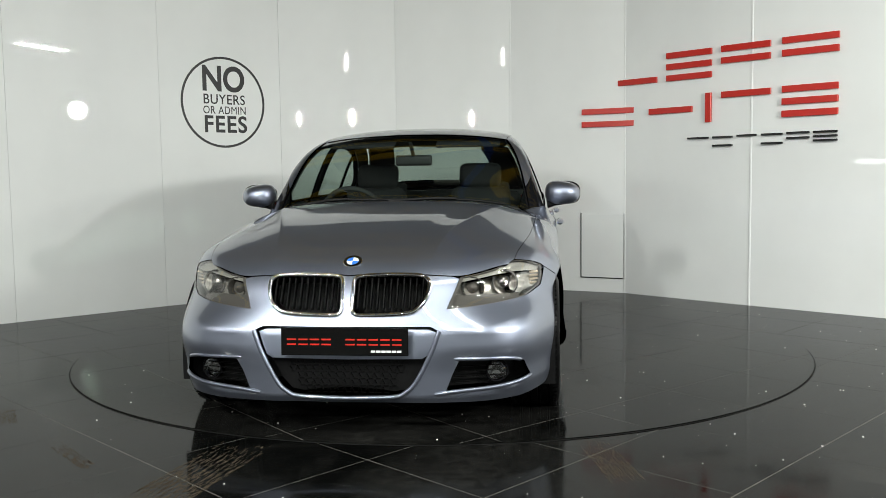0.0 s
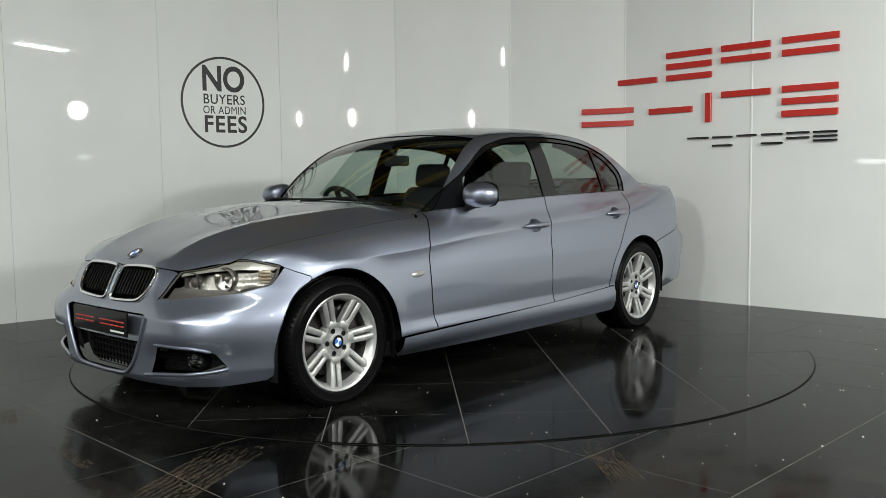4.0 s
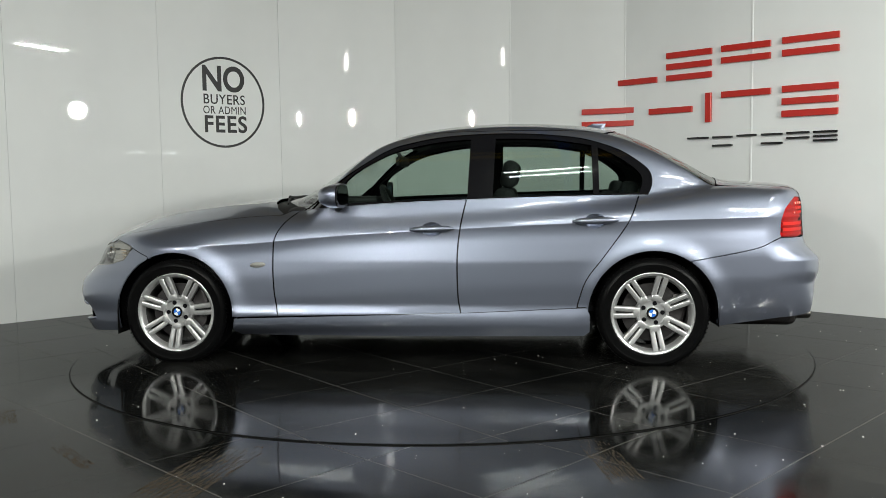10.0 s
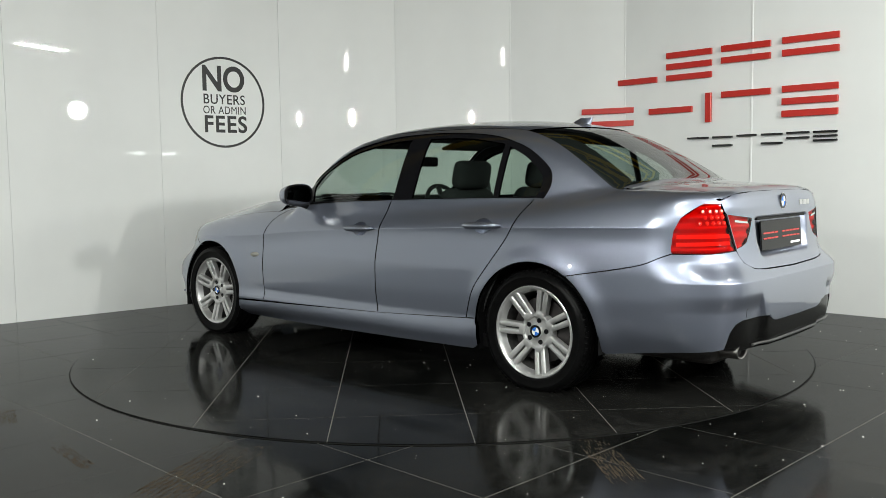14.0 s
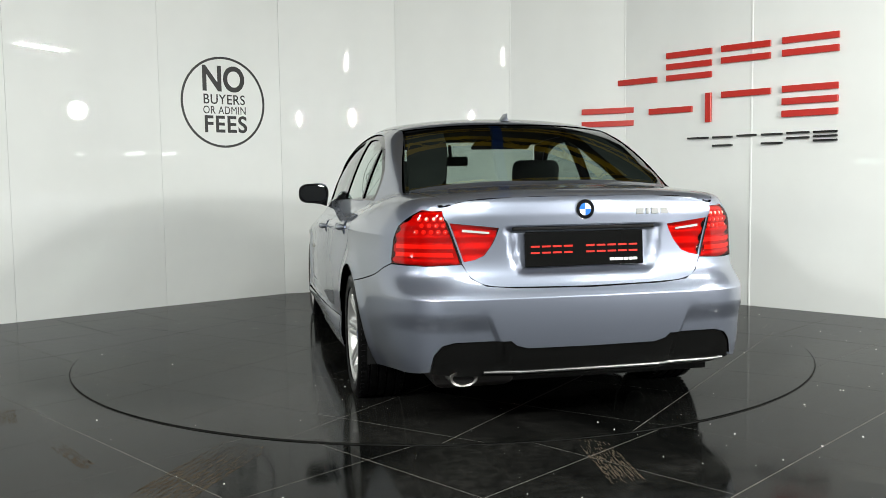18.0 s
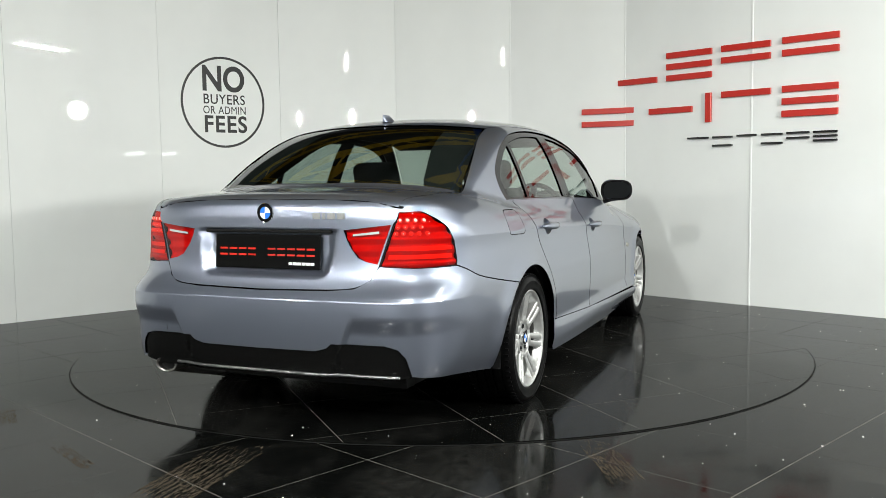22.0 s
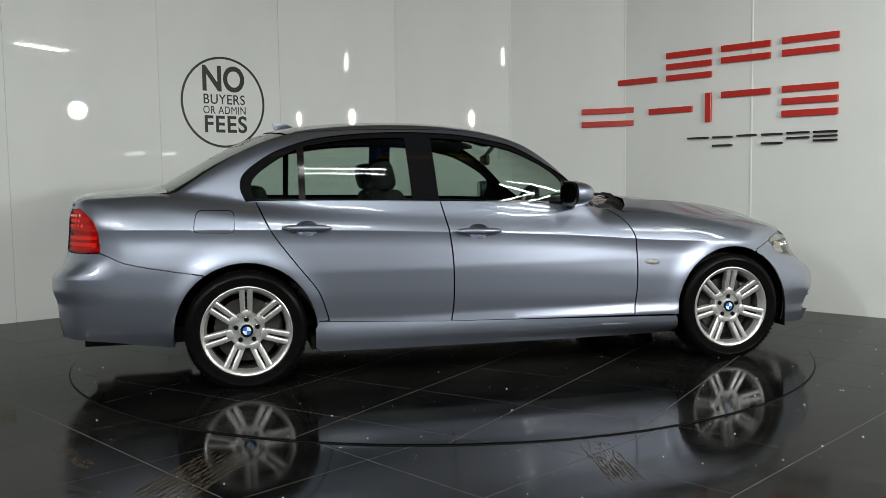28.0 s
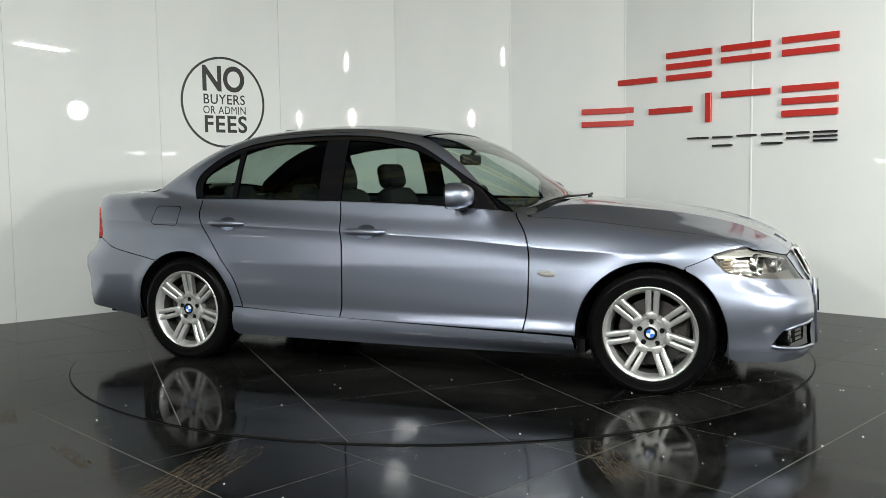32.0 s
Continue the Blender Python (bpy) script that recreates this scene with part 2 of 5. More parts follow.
def dusty(mat):
    """Dust in drifts and smears on the polished tiles, at two scales; each tile differs a little."""
    t, b = mat.node_tree, mat.node_tree.nodes["Principled BSDF"]
    co, info = t.nodes.new("ShaderNodeTexCoord"), t.nodes.new("ShaderNodeObjectInfo")
    rot = t.nodes.new("ShaderNodeVectorRotate")
    rot.rotation_type = "Z_AXIS"
    rot.inputs["Angle"].default_value = radians(45)
    add = t.nodes.new("ShaderNodeVectorMath")
    t.links.new(co.outputs["Object"], rot.inputs["Vector"])
    t.links.new(rot.outputs[0], add.inputs[0])
    t.links.new(info.outputs["Location"], add.inputs[1])
    big = node(mat, "ShaderNodeTexNoise", Scale=0.9, Detail=6, Roughness=0.65, Distortion=0.8)
    fine = node(mat, "ShaderNodeTexNoise", Scale=22, Detail=5, Roughness=0.7, Distortion=0.4)
    t.links.new(add.outputs[0], big.inputs["Vector"])
    t.links.new(add.outputs[0], fine.inputs["Vector"])
    mul = t.nodes.new("ShaderNodeMath")
    mul.operation = "MULTIPLY"
    r1, r2 = t.nodes.new("ShaderNodeMapRange"), t.nodes.new("ShaderNodeMapRange")
    r1.inputs[1].default_value, r1.inputs[2].default_value = 0.40, 0.78
    r2.inputs[1].default_value, r2.inputs[2].default_value = 0.27, 0.78
    t.links.new(big.outputs["Fac"], r1.inputs[0])
    t.links.new(fine.outputs["Fac"], r2.inputs[0])
    t.links.new(r1.outputs[0], mul.inputs[0])
    t.links.new(r2.outputs[0], mul.inputs[1])
    mix = t.nodes.new("ShaderNodeMix")
    mix.data_type = "RGBA"
    mix.inputs[6].default_value = b.inputs["Base Color"].default_value[:]
    mix.inputs[7].default_value = (0.042, 0.041, 0.038, 1)
    t.links.new(mul.outputs[0], mix.inputs[0])
    t.links.new(mix.outputs[2], b.inputs["Base Color"])
    rough = t.nodes.new("ShaderNodeMapRange")
    rough.inputs[3].default_value, rough.inputs[4].default_value = b.inputs["Roughness"].default_value, 0.4
    t.links.new(mul.outputs[0], rough.inputs[0])
    b.inputs["Specular IOR Level"].default_value = 0.0
    # the polish, dulled by wear, mirrors less than clean glass would
    fr = node(mat, "ShaderNodeFresnel", IOR=1.5)
    dull = t.nodes.new("ShaderNodeMath")
    dull.operation = "MULTIPLY"
    dull.inputs[1].default_value = POLISH
    steep = t.nodes.new("ShaderNodeMath")
    steep.operation = "POWER"
    steep.inputs[1].default_value = 1.3
    t.links.new(fr.outputs[0], steep.inputs[0])
    t.links.new(steep.outputs[0], dull.inputs[0])
    gl = node(mat, "ShaderNodeBsdfGlossy", Color=(1, 1, 1, 1))
    t.links.new(rough.outputs[0], gl.inputs["Roughness"])
    haze = node(mat, "ShaderNodeBsdfGlossy", Color=(1, 1, 0.96, 1), Roughness=0.36)
    two = t.nodes.new("ShaderNodeMixShader")
    two.inputs[0].default_value = HAZE
    t.links.new(gl.outputs[0], two.inputs[1])
    t.links.new(haze.outputs[0], two.inputs[2])
    mx = t.nodes.new("ShaderNodeMixShader")
    t.links.new(dull.outputs[0], mx.inputs[0])
    t.links.new(b.outputs[0], mx.inputs[1])
    t.links.new(two.outputs[0], mx.inputs[2])
    t.links.new(mx.outputs[0], t.nodes["Material Output"].inputs[0])


POLISH, HAZE = 0.72, 0.08
dusty(TILE)

# ---- the car's skin: one implicit surface from which every panel is cut ----
def kinked_curve(xs, ys):
    """A monotone cubic through the points (xs rising)."""
    xs, ys = np.array(xs, float), np.array(ys, float)
    h, d = np.diff(xs), np.diff(ys) / np.diff(xs)
    m = np.zeros(len(xs))
    for i in range(1, len(xs) - 1):
        if d[i - 1] * d[i] > 0:
            w1, w2 = 2 * h[i] + h[i - 1], h[i] + 2 * h[i - 1]
            m[i] = (w1 + w2) / (w1 / d[i - 1] + w2 / d[i])
    m[0], m[-1] = d[0], d[-1]

    def at(x):
        x = np.asarray(x, float)
        i = np.clip(np.searchsorted(xs, x) - 1, 0, len(h) - 1)
        t = np.clip((x - xs[i]) / h[i], 0, 1)
        return ((2 * t**3 - 3 * t**2 + 1) * ys[i] + (t**3 - 2 * t**2 + t) * h[i] * m[i]
                + (3 * t**2 - 2 * t**3) * ys[i + 1] + (t**3 - t**2) * h[i] * m[i + 1])
    return at


def smooth_curve(xs, ys, step=0.04):
    """The same, eased into an even cubic spline, so that reflections run on without a break."""
    first, last = xs[0] - 3 * step, xs[-1] + 3 * step
    n = int((last - first) / step) + 3
    knots = first + step * np.arange(n)
    c = kinked_curve(xs, ys)(knots)
    low, high = knots < xs[0], knots > xs[-1]
    c[low] = ys[0] + (ys[1] - ys[0]) / (xs[1] - xs[0]) * (knots[low] - xs[0])
    c[high] = ys[-1] + (ys[-1] - ys[-2]) / (xs[-1] - xs[-2]) * (knots[high] - xs[-1])

    def at(x):
        u = np.clip((np.asarray(x, float) - first) / step, 1.0, n - 2.001)
        i = u.astype(int)
        t = u - i
        return (c[i - 1] * (1 - t) ** 3 + c[i] * (3 * t**3 - 6 * t**2 + 4) + c[i + 1] * (-3 * t**3 + 3 * t**2 + 3 * t + 1) + c[np.minimum(i + 2, n - 1)] * t**3) / 6
    return at


def smax(a, b, k):
    return np.maximum(a, b) + np.maximum(k - np.abs(a - b), 0) ** 2 / (4 * k)


def smin(a, b, k):
    return -smax(-a, -b, k)


def ramp(a, b, x):
    t = np.clip((x - a) / (b - a), 0, 1)
    return t * t * (3 - 2 * t)


WHEEL_X, WHEEL_Z, ARCH_R = 1.38, 0.297, 0.36
deck_line = smooth_curve([-2.40, -2.33, -2.27, -2.2, -2.01, -1.83, -1.3, 0.3, 0.75, 0.9, 1.05, 1.22, 1.4, 1.58, 1.76, 1.94, 2.03, 2.08, 2.12, 2.2],
                         [0.965, 0.985, 1.006, 1.018, 1.032, 1.042, 1.0, 0.95, 0.955, 0.952, 0.939, 0.915, 0.888, 0.853, 0.803, 0.732, 0.687, 0.65, 0.60, 0.45], 0.05)
edge_drop = smooth_curve([-2.4, -2.0, -1.7, 0.7, 1.3, 1.8, 2.1], [0.045, 0.045, 0.05, 0.082, 0.085, 0.07, 0.025], 0.1)
crease_line = smooth_curve([-2.3, -1.88, -1.14, -0.31, 0.46, 0.97, 1.4, 2.2], [0.84, 0.833, 0.817, 0.787, 0.746, 0.705, 0.69, 0.68], 0.15)
side_plan = smooth_curve([-2.5, -2.3, -2.1, -1.9, -1.65, -1.38, -1.0, -0.4, 0.2, 0.8, 1.1, 1.38, 1.6, 1.8, 2.0, 2.3],
                         [0.705, 0.757, 0.797, 0.829, 0.853, 0.863, 0.868, 0.876, 0.878, 0.873, 0.868, 0.86, 0.847, 0.825, 0.795, 0.745], 0.15)
side_below = smooth_curve([0, 0.02, 0.05, 0.12, 0.22, 0.32, 0.42, 0.5, 0.6], [0, -0.002, -0.003, 0.004, 0.012, 0.012, 0.002, -0.014, -0.05], 0.014)
nose_line = kinked_curve([0.1, 0.17, 0.2, 0.3, 0.42, 0.462, 0.482, 0.53, 0.6, 0.68, 0.8], [2.07, 2.112, 2.128, 2.128, 2.120, 2.115, 2.107, 2.087, 2.061, 2.032, 1.985])
tail_line = kinked_curve([0.15, 0.25, 0.36, 0.5, 0.588, 0.598, 0.64, 0.70, 0.75, 0.86, 0.93, 0.985, 1.05],
                         [-2.30, -2.345, -2.366, -2.372, -2.369, -2.362, -2.330, -2.304, -2.295, -2.287, -2.285, -2.294, -2.29])
roof_line = smooth_curve([-3.0, -1.85, -1.795, -1.616, -1.44, -1.28, -1.1, -0.92, -0.74, -0.56, -0.38, -0.2, -0.02, 0.168, 0.318, 0.469, 0.62, 0.772, 2.5],
                         [0.35, 1.040, 1.072, 1.176, 1.270, 1.338, 1.378, 1.397, 1.407, 1.410, 1.405, 1.392, 1.366, 1.317, 1.238, 1.146, 1.052, 0.958, -0.1], 0.07)
roof_drop = smooth_curve([-1.9, -1.6, -1.36, -1.19, -1.0, -0.5, 0.0, 0.2, 0.31, 0.48, 0.62, 0.9], [0.075, 0.075, 0.08, 0.072, 0.062, 0.057, 0.052, 0.056, 0.062, 0.10, 0.135, 0.165], 0.12)
cabin_side = smooth_curve([0.7, 0.85, 0.95, 1.05, 1.15, 1.22, 1.28, 1.33, 1.4, 1.5], [0.865, 0.835, 0.797, 0.762, 0.722, 0.69, 0.655, 0.615, 0.55, 0.43], 0.05)
cabin_plan = smooth_curve([-2.2, -1.85, -1.6, -1.38, -1.0, -0.5, 0.0, 0.4, 0.7, 1.0], [-0.2, -0.125, -0.085, -0.048, -0.012, 0.0, 0.0, -0.008, -0.025, -0.05], 0.15)


def bumper_crease(a):
    return 0.47 + 0.045 * ramp(0.48, 0.80, a)


def lower_body(x, y, z):
    a = np.abs(y)
    zc = crease_line(x)
    up, fade = z - zc, ramp(1.5, 0.9, x)
    above = -0.36 * np.maximum(up, 0) - 0.9 * np.maximum(up, 0) ** 2
    below = side_below(np.maximum(-up, 0)) - (1 - fade) * side_below(np.minimum(np.maximum(-up, 0), 0.05))
    w = side_plan(x) + above + below
    for xw in (WHEEL_X, -WHEEL_X):
        r = np.hypot(x - xw, z - WHEEL_Z)
        w = w + 0.014 * np.exp(-((r - ARCH_R) / 0.06) ** 2) * ramp(0.1, 0.3, z)
    side = a - w
    # sill skirt
    skirt = ramp(0.36, 0.29, z) * ramp(1.2, 0.9, np.abs(x))
    side = side - 0.028 * skirt + 0.9 * np.maximum(0.215 - z, 0) * ramp(1.3, 1.0, np.abs(x))
    low = ramp(0.60, 0.42, z)
    scoop = 0.004 * ramp(0.40, 0.50, a) * ramp(0.470, 0.43, z) * ramp(0.30, 0.36, z) * (1 - ramp(0.70, 0.80, a))
    chin = 0.045 * ramp(0.25, 0.60, a) * ramp(0.40, 0.28, z)
    front = x - (nose_line(z - bumper_crease(a) + 0.47) - scoop - chin - (0.42 - 0.11 * low) * (a / 0.82) ** (4 + 3.2 * low))
    rear_low = ramp(0.68, 0.60, z)
    step = 0.022 * ramp(-0.014, 0.014, a - 0.41 - 0.4 * (z - 0.45)) * ramp(0.535, 0.45, z)
    back = (tail_line(z) + step + (0.235 - 0.015 * rear_low) * (a / 0.8) ** (6.2 + 2.8 * rear_low) + 0.03 * np.minimum(a, 0.5) ** 2) - x
    top = z - (deck_line(x) - edge_drop(x) * (a / 0.74) ** (2.6 + 1.2 * ramp(0.4, 1.0, x)) + hood_relief(x, a))
    g = smax(side, top, 0.07)
    g = smax(g, front, 0.10)
    return smax(g, back, 0.05 + 0.05 * ramp(0.86, 0.95, z))


def hood_ridge(x):
    return 0.335 + 0.25 * ramp(2.05, 0.8, np.asarray(x, float))


def hood_relief(x, a):
    """The two creases that run from the grille to the windscreen pillars."""
    on = ramp(0.72, 1.12, x) * ramp(2.05, 1.75, x)
    off = np.abs(a - hood_ridge(x))
    return on * 0.016 * np.maximum(1 - off / 0.16, 0) ** 1.5


def cabin(x, y, z):
    a = np.abs(y)
    side = a - (cabin_side(z) + cabin_plan(x))
    top = (z - (roof_line(x) - roof_drop(x) * (a / 0.62) ** 2.4)) * 0.9
    return np.maximum(smax(side, top, 0.05), np.maximum(x - 1.1, -2.0 - x))


def skin(x, y, z):
    return smin(lower_body(x, y, z), cabin(x, y, z), 0.03)


def skin_normal(p, e=0.001):
    x, y, z = p.T
    here = skin(x, y, z)
    g = np.stack([skin(x + e, y, z) - here, skin(x, y + e, z) - here, skin(x, y, z + e) - here], -1)
    return g / (np.linalg.norm(g, axis=1, keepdims=True) + 1e-12)


def meet(start, way, far):
    """Where rays that begin inside the skin leave it: a few halvings, then false position."""
    n = len(start)
    lo, hi = np.zeros(n), np.zeros(n) + far
    f0, f1 = np.full(n, -1.0), np.full(n, 1.0)
    for k in range(11):
        t = (f1 / (f1 - f0)) if k > 4 else 0.5
        mid = hi - (hi - lo) * t if k > 4 else (lo + hi) / 2
        f = skin(*(start + way * mid[:, None]).T)
        neg = f < 0
        if k > 5:
            f1 = np.where(neg & was, f1 / 2, f1)
            f0 = np.where(~neg & ~was, f0 / 2, f0)
        lo, hi = np.where(neg, mid, lo), np.where(neg, hi, mid)
        f0, f1 = np.where(neg, f, f0), np.where(neg, f1, f)
        was = neg
    return start + way * mid[:, None]


class Cut:
    """A way to look at the skin: plane coordinates to points on it and back. The left half is y > 0."""
    def __init__(self, kind, middle=0.0):
        self.kind, self.middle = kind, middle

    def flat(self, p):
        x, y, z = p
        if self.kind == "side":
            return (x, z)
        if self.kind == "top":
            return (x, y)
        if self.kind == "roll":
            return (x, 0.6 * math.atan2(z - 0.55, y - 0.2))
        return (0.8 * math.atan2(y, (x - self.middle) * (1 if self.middle > 0 else -1)), z)

    def points(self, q):
        u, v = np.asarray(q, float).T
        o, zero = np.zeros_like(u), np.zeros_like(u)
        if self.kind == "side":
            start, way, far = np.stack([u, o + 0.1, v], -1), np.stack([o, o + 1, o], -1), 1.1
        elif self.kind == "top":
            start, way, far = np.stack([u, v, np.where(u < -2.2, 0.94, 0.4)], -1), np.stack([o, o, o + 1], -1), np.where(u < -2.2, 0.66, 1.2)
        elif self.kind == "roll":
            start, way, far = np.stack([u, o + 0.2, o + 0.55], -1), np.stack([o, np.cos(v / 0.6), np.sin(v / 0.6)], -1), 1.2
        else:
            s = 1 if self.middle > 0 else -1
            start, way, far = np.stack([o + self.middle, o, v], -1), np.stack([s * np.cos(u / 0.8), np.sin(u / 0.8), o], -1), 1.5
        return meet(start, way, far)


SIDE, TOP, ROLL, NOSE, TAIL = Cut("side"), Cut("top"), Cut("roll"), Cut("end", 1.2), Cut("end", -1.35)

# ---- the room ----
CORNERS = [(-5.85, -1.15), (-4.21, 0.263), (-3.29, 1.055), (-2.37, 1.847), (-1.478, 2.577), (-0.42, 2.95), (0.68, 2.80), (1.671, 2.294), (2.507, 1.426), (3.34, 0.62), (4.20, -0.22), (5.5, -1.5)]
WALL_H = 2.86
wall = tagged(new("wall_back"), "gloss white panelled backdrop wall round the turntable", "wall", kind="structure")
# The outermost panels are out of view, added to bounce white onto the car.
RUN = [(-7.3, -3.6), (-6.75, -2.3)] + CORNERS + [(6.1, -2.5)]
for (x0, y0), (x1, y1) in zip(RUN, RUN[1:]):
    length, turn = math.hypot(x1 - x0, y1 - y0), math.atan2(y1 - y0, x1 - x0)
    bm = bmesh.new()
    box(bm, (length - 0.0016, 0.03, WALL_H), (length / 2, 0.015, WALL_H / 2), bevel=0.0007, seg=1)
    part("panel", bm, WALL, wall, at=pose(x0, y0, 0, 0, 0, math.degrees(turn)))
    bm = bmesh.new()
    box(bm, (0.03, 0.012, WALL_H), (0, 0.036, WALL_H / 2))
    part("backing_strip", bm, WALL, wall, at=pose(x0, y0, 0, 0, 0, math.degrees(turn)))
    if (x0, y0) in (CORNERS[7], CORNERS[8], CORNERS[6]):
        bm = bmesh.new()
        box(bm, (0.014, 0.006, WALL_H), (0, -0.002, WALL_H / 2), bevel=0.002, seg=1)
        part("cover_strip", bm, WALL, wall, at=pose(x0, y0, 0, 0, 0, math.degrees(turn) + 12))

# where the raised letters stand: from, to, foot, head (metres along the wall and up)
SIGN_TOP = [(-0.06, 0.34, 1.873, 2.109), (0.435, 0.86, 1.873, 2.113), (0.946, 1.366, 1.879, 2.117), (1.456, 1.887, 1.881, 2.125)]
SIGN_MID = [(-0.397, 0.205, 1.476, 1.718), (0.263, 0.683, 1.504, 1.745), (0.808, 0.86, 1.505, 1.748), (0.951, 1.373, 1.534, 1.746), (1.459, 1.887, 1.51, 1.751)]
SIGN_LOW = [(0.644, 0.838, 1.299, 1.385), (0.875, 1.051, 1.301, 1.385), (1.091, 1.259, 1.307, 1.39), (1.296, 1.47, 1.304, 1.39), (1.501, 1.676, 1.306, 1.394), (1.706, 1.887, 1.312, 1.393)]

# the hall beyond: assumed dark walls, out of view, and a dark roof with yellow steel
HALL = material("dark_hall_cladding", (0.09, 0.095, 0.10), 0.8)
vary(HALL, 1.5, 0.5)
YELLOW = material("yellow_steel", (0.75, 0.50, 0.04), 0.5)
BLUE_STEEL = material("blue_steel", (0.03, 0.09, 0.35), 0.5)
for name, size, at in (("wall_hall_side_upper", (0.2, 30, 2.6), (-14, -2, 5.7)), ("wall_hall_side_upper", (0.2, 30, 2.6), (14, -2, 5.7)), ("wall_hall_far", (34, 0.2, 7), (0, 8, 3.5))):
    bm = bmesh.new()
    box(bm, size, at)
    tagged(part(name, bm, HALL), "dark clad hall wall", "wall", kind="structure")
# Grey walls out of view, added and toned to bounce light onto the car.
PALE = material("pale_bounce_cladding", (0.30, 0.31, 0.32), 0.6)
vary(PALE, 0.8, 0.25)
bm = bmesh.new()
box(bm, (34, 0.2, 4.4), (0, -12.5, 2.2))
DRAB = material("drab_bounce_cladding", (0.26, 0.265, 0.27), 0.7)
vary(DRAB, 0.8, 0.25)
for x, clad, words in ((-14, DRAB, "unseen drab grey side wall, toned for the light it bounces"), (14, PALE, "unseen grey side wall, added to bounce light")):
    side_wall = bmesh.new()
    box(side_wall, (0.2, 30, 4.4), (x, -2, 2.2))
    tagged(part("wall_hall_side", side_wall, clad), words, "wall", kind="structure")
tagged(part("wall_hall_rear", bm, PALE), "unseen grey wall opposite the turntable, added to bounce light", "wall", kind="structure")
bm = bmesh.new()
box(bm, (34, 0.2, 2.4), (0, -12.5, 5.6))
tagged(part("wall_hall_rear_upper", bm, HALL), "dark upper hall wall", "wall", kind="structure")
bm = bmesh.new()
box(bm, (34, 30, 0.2), (0, -3, 6.6))
tagged(part("ceiling", bm, HALL), "dark hall roof", "ceiling", kind="structure")
for y in (-9.0, -4.0, 0.4, 2.6, 4.8):
    beam = tagged(new("roof_beam"), "yellow painted steel roof beam", "beam", group="roof beams")
    for z, w in ((5.6, 0.30), (6.3, 0.30)):
        bm = bmesh.new()
        box(bm, (26, w, 0.03), (0, y, z))
        part("flange", bm, YELLOW, beam)
    bm = bmesh.new()
    for i in range(26):
        tube(bm, [(-13 + i, y, 5.6), (-12.5 + i, y, 6.3), (-12 + i, y, 5.6)], 0.03, 6)
    part("lattice", bm, YELLOW, beam)
rail = tagged(new("crane_rail"), "blue painted steel rail under the roof", "beam")
bm = bmesh.new()
box(bm, (0.18, 24, 0.25), (0.9, -3, 5.3))
part("web", bm, BLUE_STEEL, rail)

# slits of daylight in the hall's side walls
DAY = glow("daylight_slit", (0.95, 1.0, 0.98), 9.0)
for x, y, z, w, h in ((13.88, -8.35, 1.79, 0.5, 0.07), (13.88, -6.8, 1.86, 0.6, 0.10), (13.88, -6.3, 1.92, 0.2, 0.12), (-13.88, -8.2, 1.36, 0.8, 0.12)):
    bm = bmesh.new()
    box(bm, (0.02, w, h), (x, y, z))
    tagged(part("strip_window", bm, DAY), "narrow bright window slit in the hall wall", "window")

# ---- floor and turntable ----
TILE_SIZE, JOINT = 0.6, 0.004
floor = tagged(new("floor"), "black polished tile floor with dust and scuffs", "floor", kind="structure")
bm = bmesh.new()
box(bm, (44, 44, 0.05), (0, -6, -0.0258))
part("screed", bm, GROUT, floor)


def clip_round(poly, r, n=160):
    """The part of a convex outline that lies within a circle about the origin."""
    for k in range(n):
        a = 2 * math.pi * (k + 0.5) / n
        nx, ny, d = math.cos(a), math.sin(a), r
        if all(x * nx + y * ny <= d for x, y in poly):
            continue
        out = []
        for p, q in zip(poly, poly[1:] + poly[:1]):
            dp, dq = p[0] * nx + p[1] * ny - d, q[0] * nx + q[1] * ny - d
            if dp <= 0:
                out.append(p)
            if dp * dq < 0:
                t = dp / (dp - dq)
                out.append((p[0] + (q[0] - p[0]) * t, p[1] + (q[1] - p[1]) * t))
        poly = out
        if len(poly) < 3:
            return []
    return poly


def slab(poly, low, high):
    bm = bmesh.new()
    bottom = [bm.verts.new((x, y, low)) for x, y in poly]
    top = [bm.verts.new((x, y, high)) for x, y in poly]
    bm.faces.new(top)
    for i in range(len(poly)):
        j = (i + 1) % len(poly)
        bm.faces.new((bottom[i], bottom[j], top[j], top[i]))
    bmesh.ops.recalc_face_normals(bm, faces=bm.faces)
    return bm


c45 = math.cos(radians(45))
turn45 = Matrix.Rotation(radians(45), 4, "Z")
# fixed tiles, laid on the diagonal; the near ones singly, the far rest in one mesh
h = (TILE_SIZE - JOINT) / 2
shared = bpy.data.meshes.new("tile")
bm = slab([(-h, -h), (h, -h), (h, h), (-h, h)], -0.004, 0.0)
bm.to_mesh(shared)
shared.materials.append(TILE)
rest = bmesh.new()
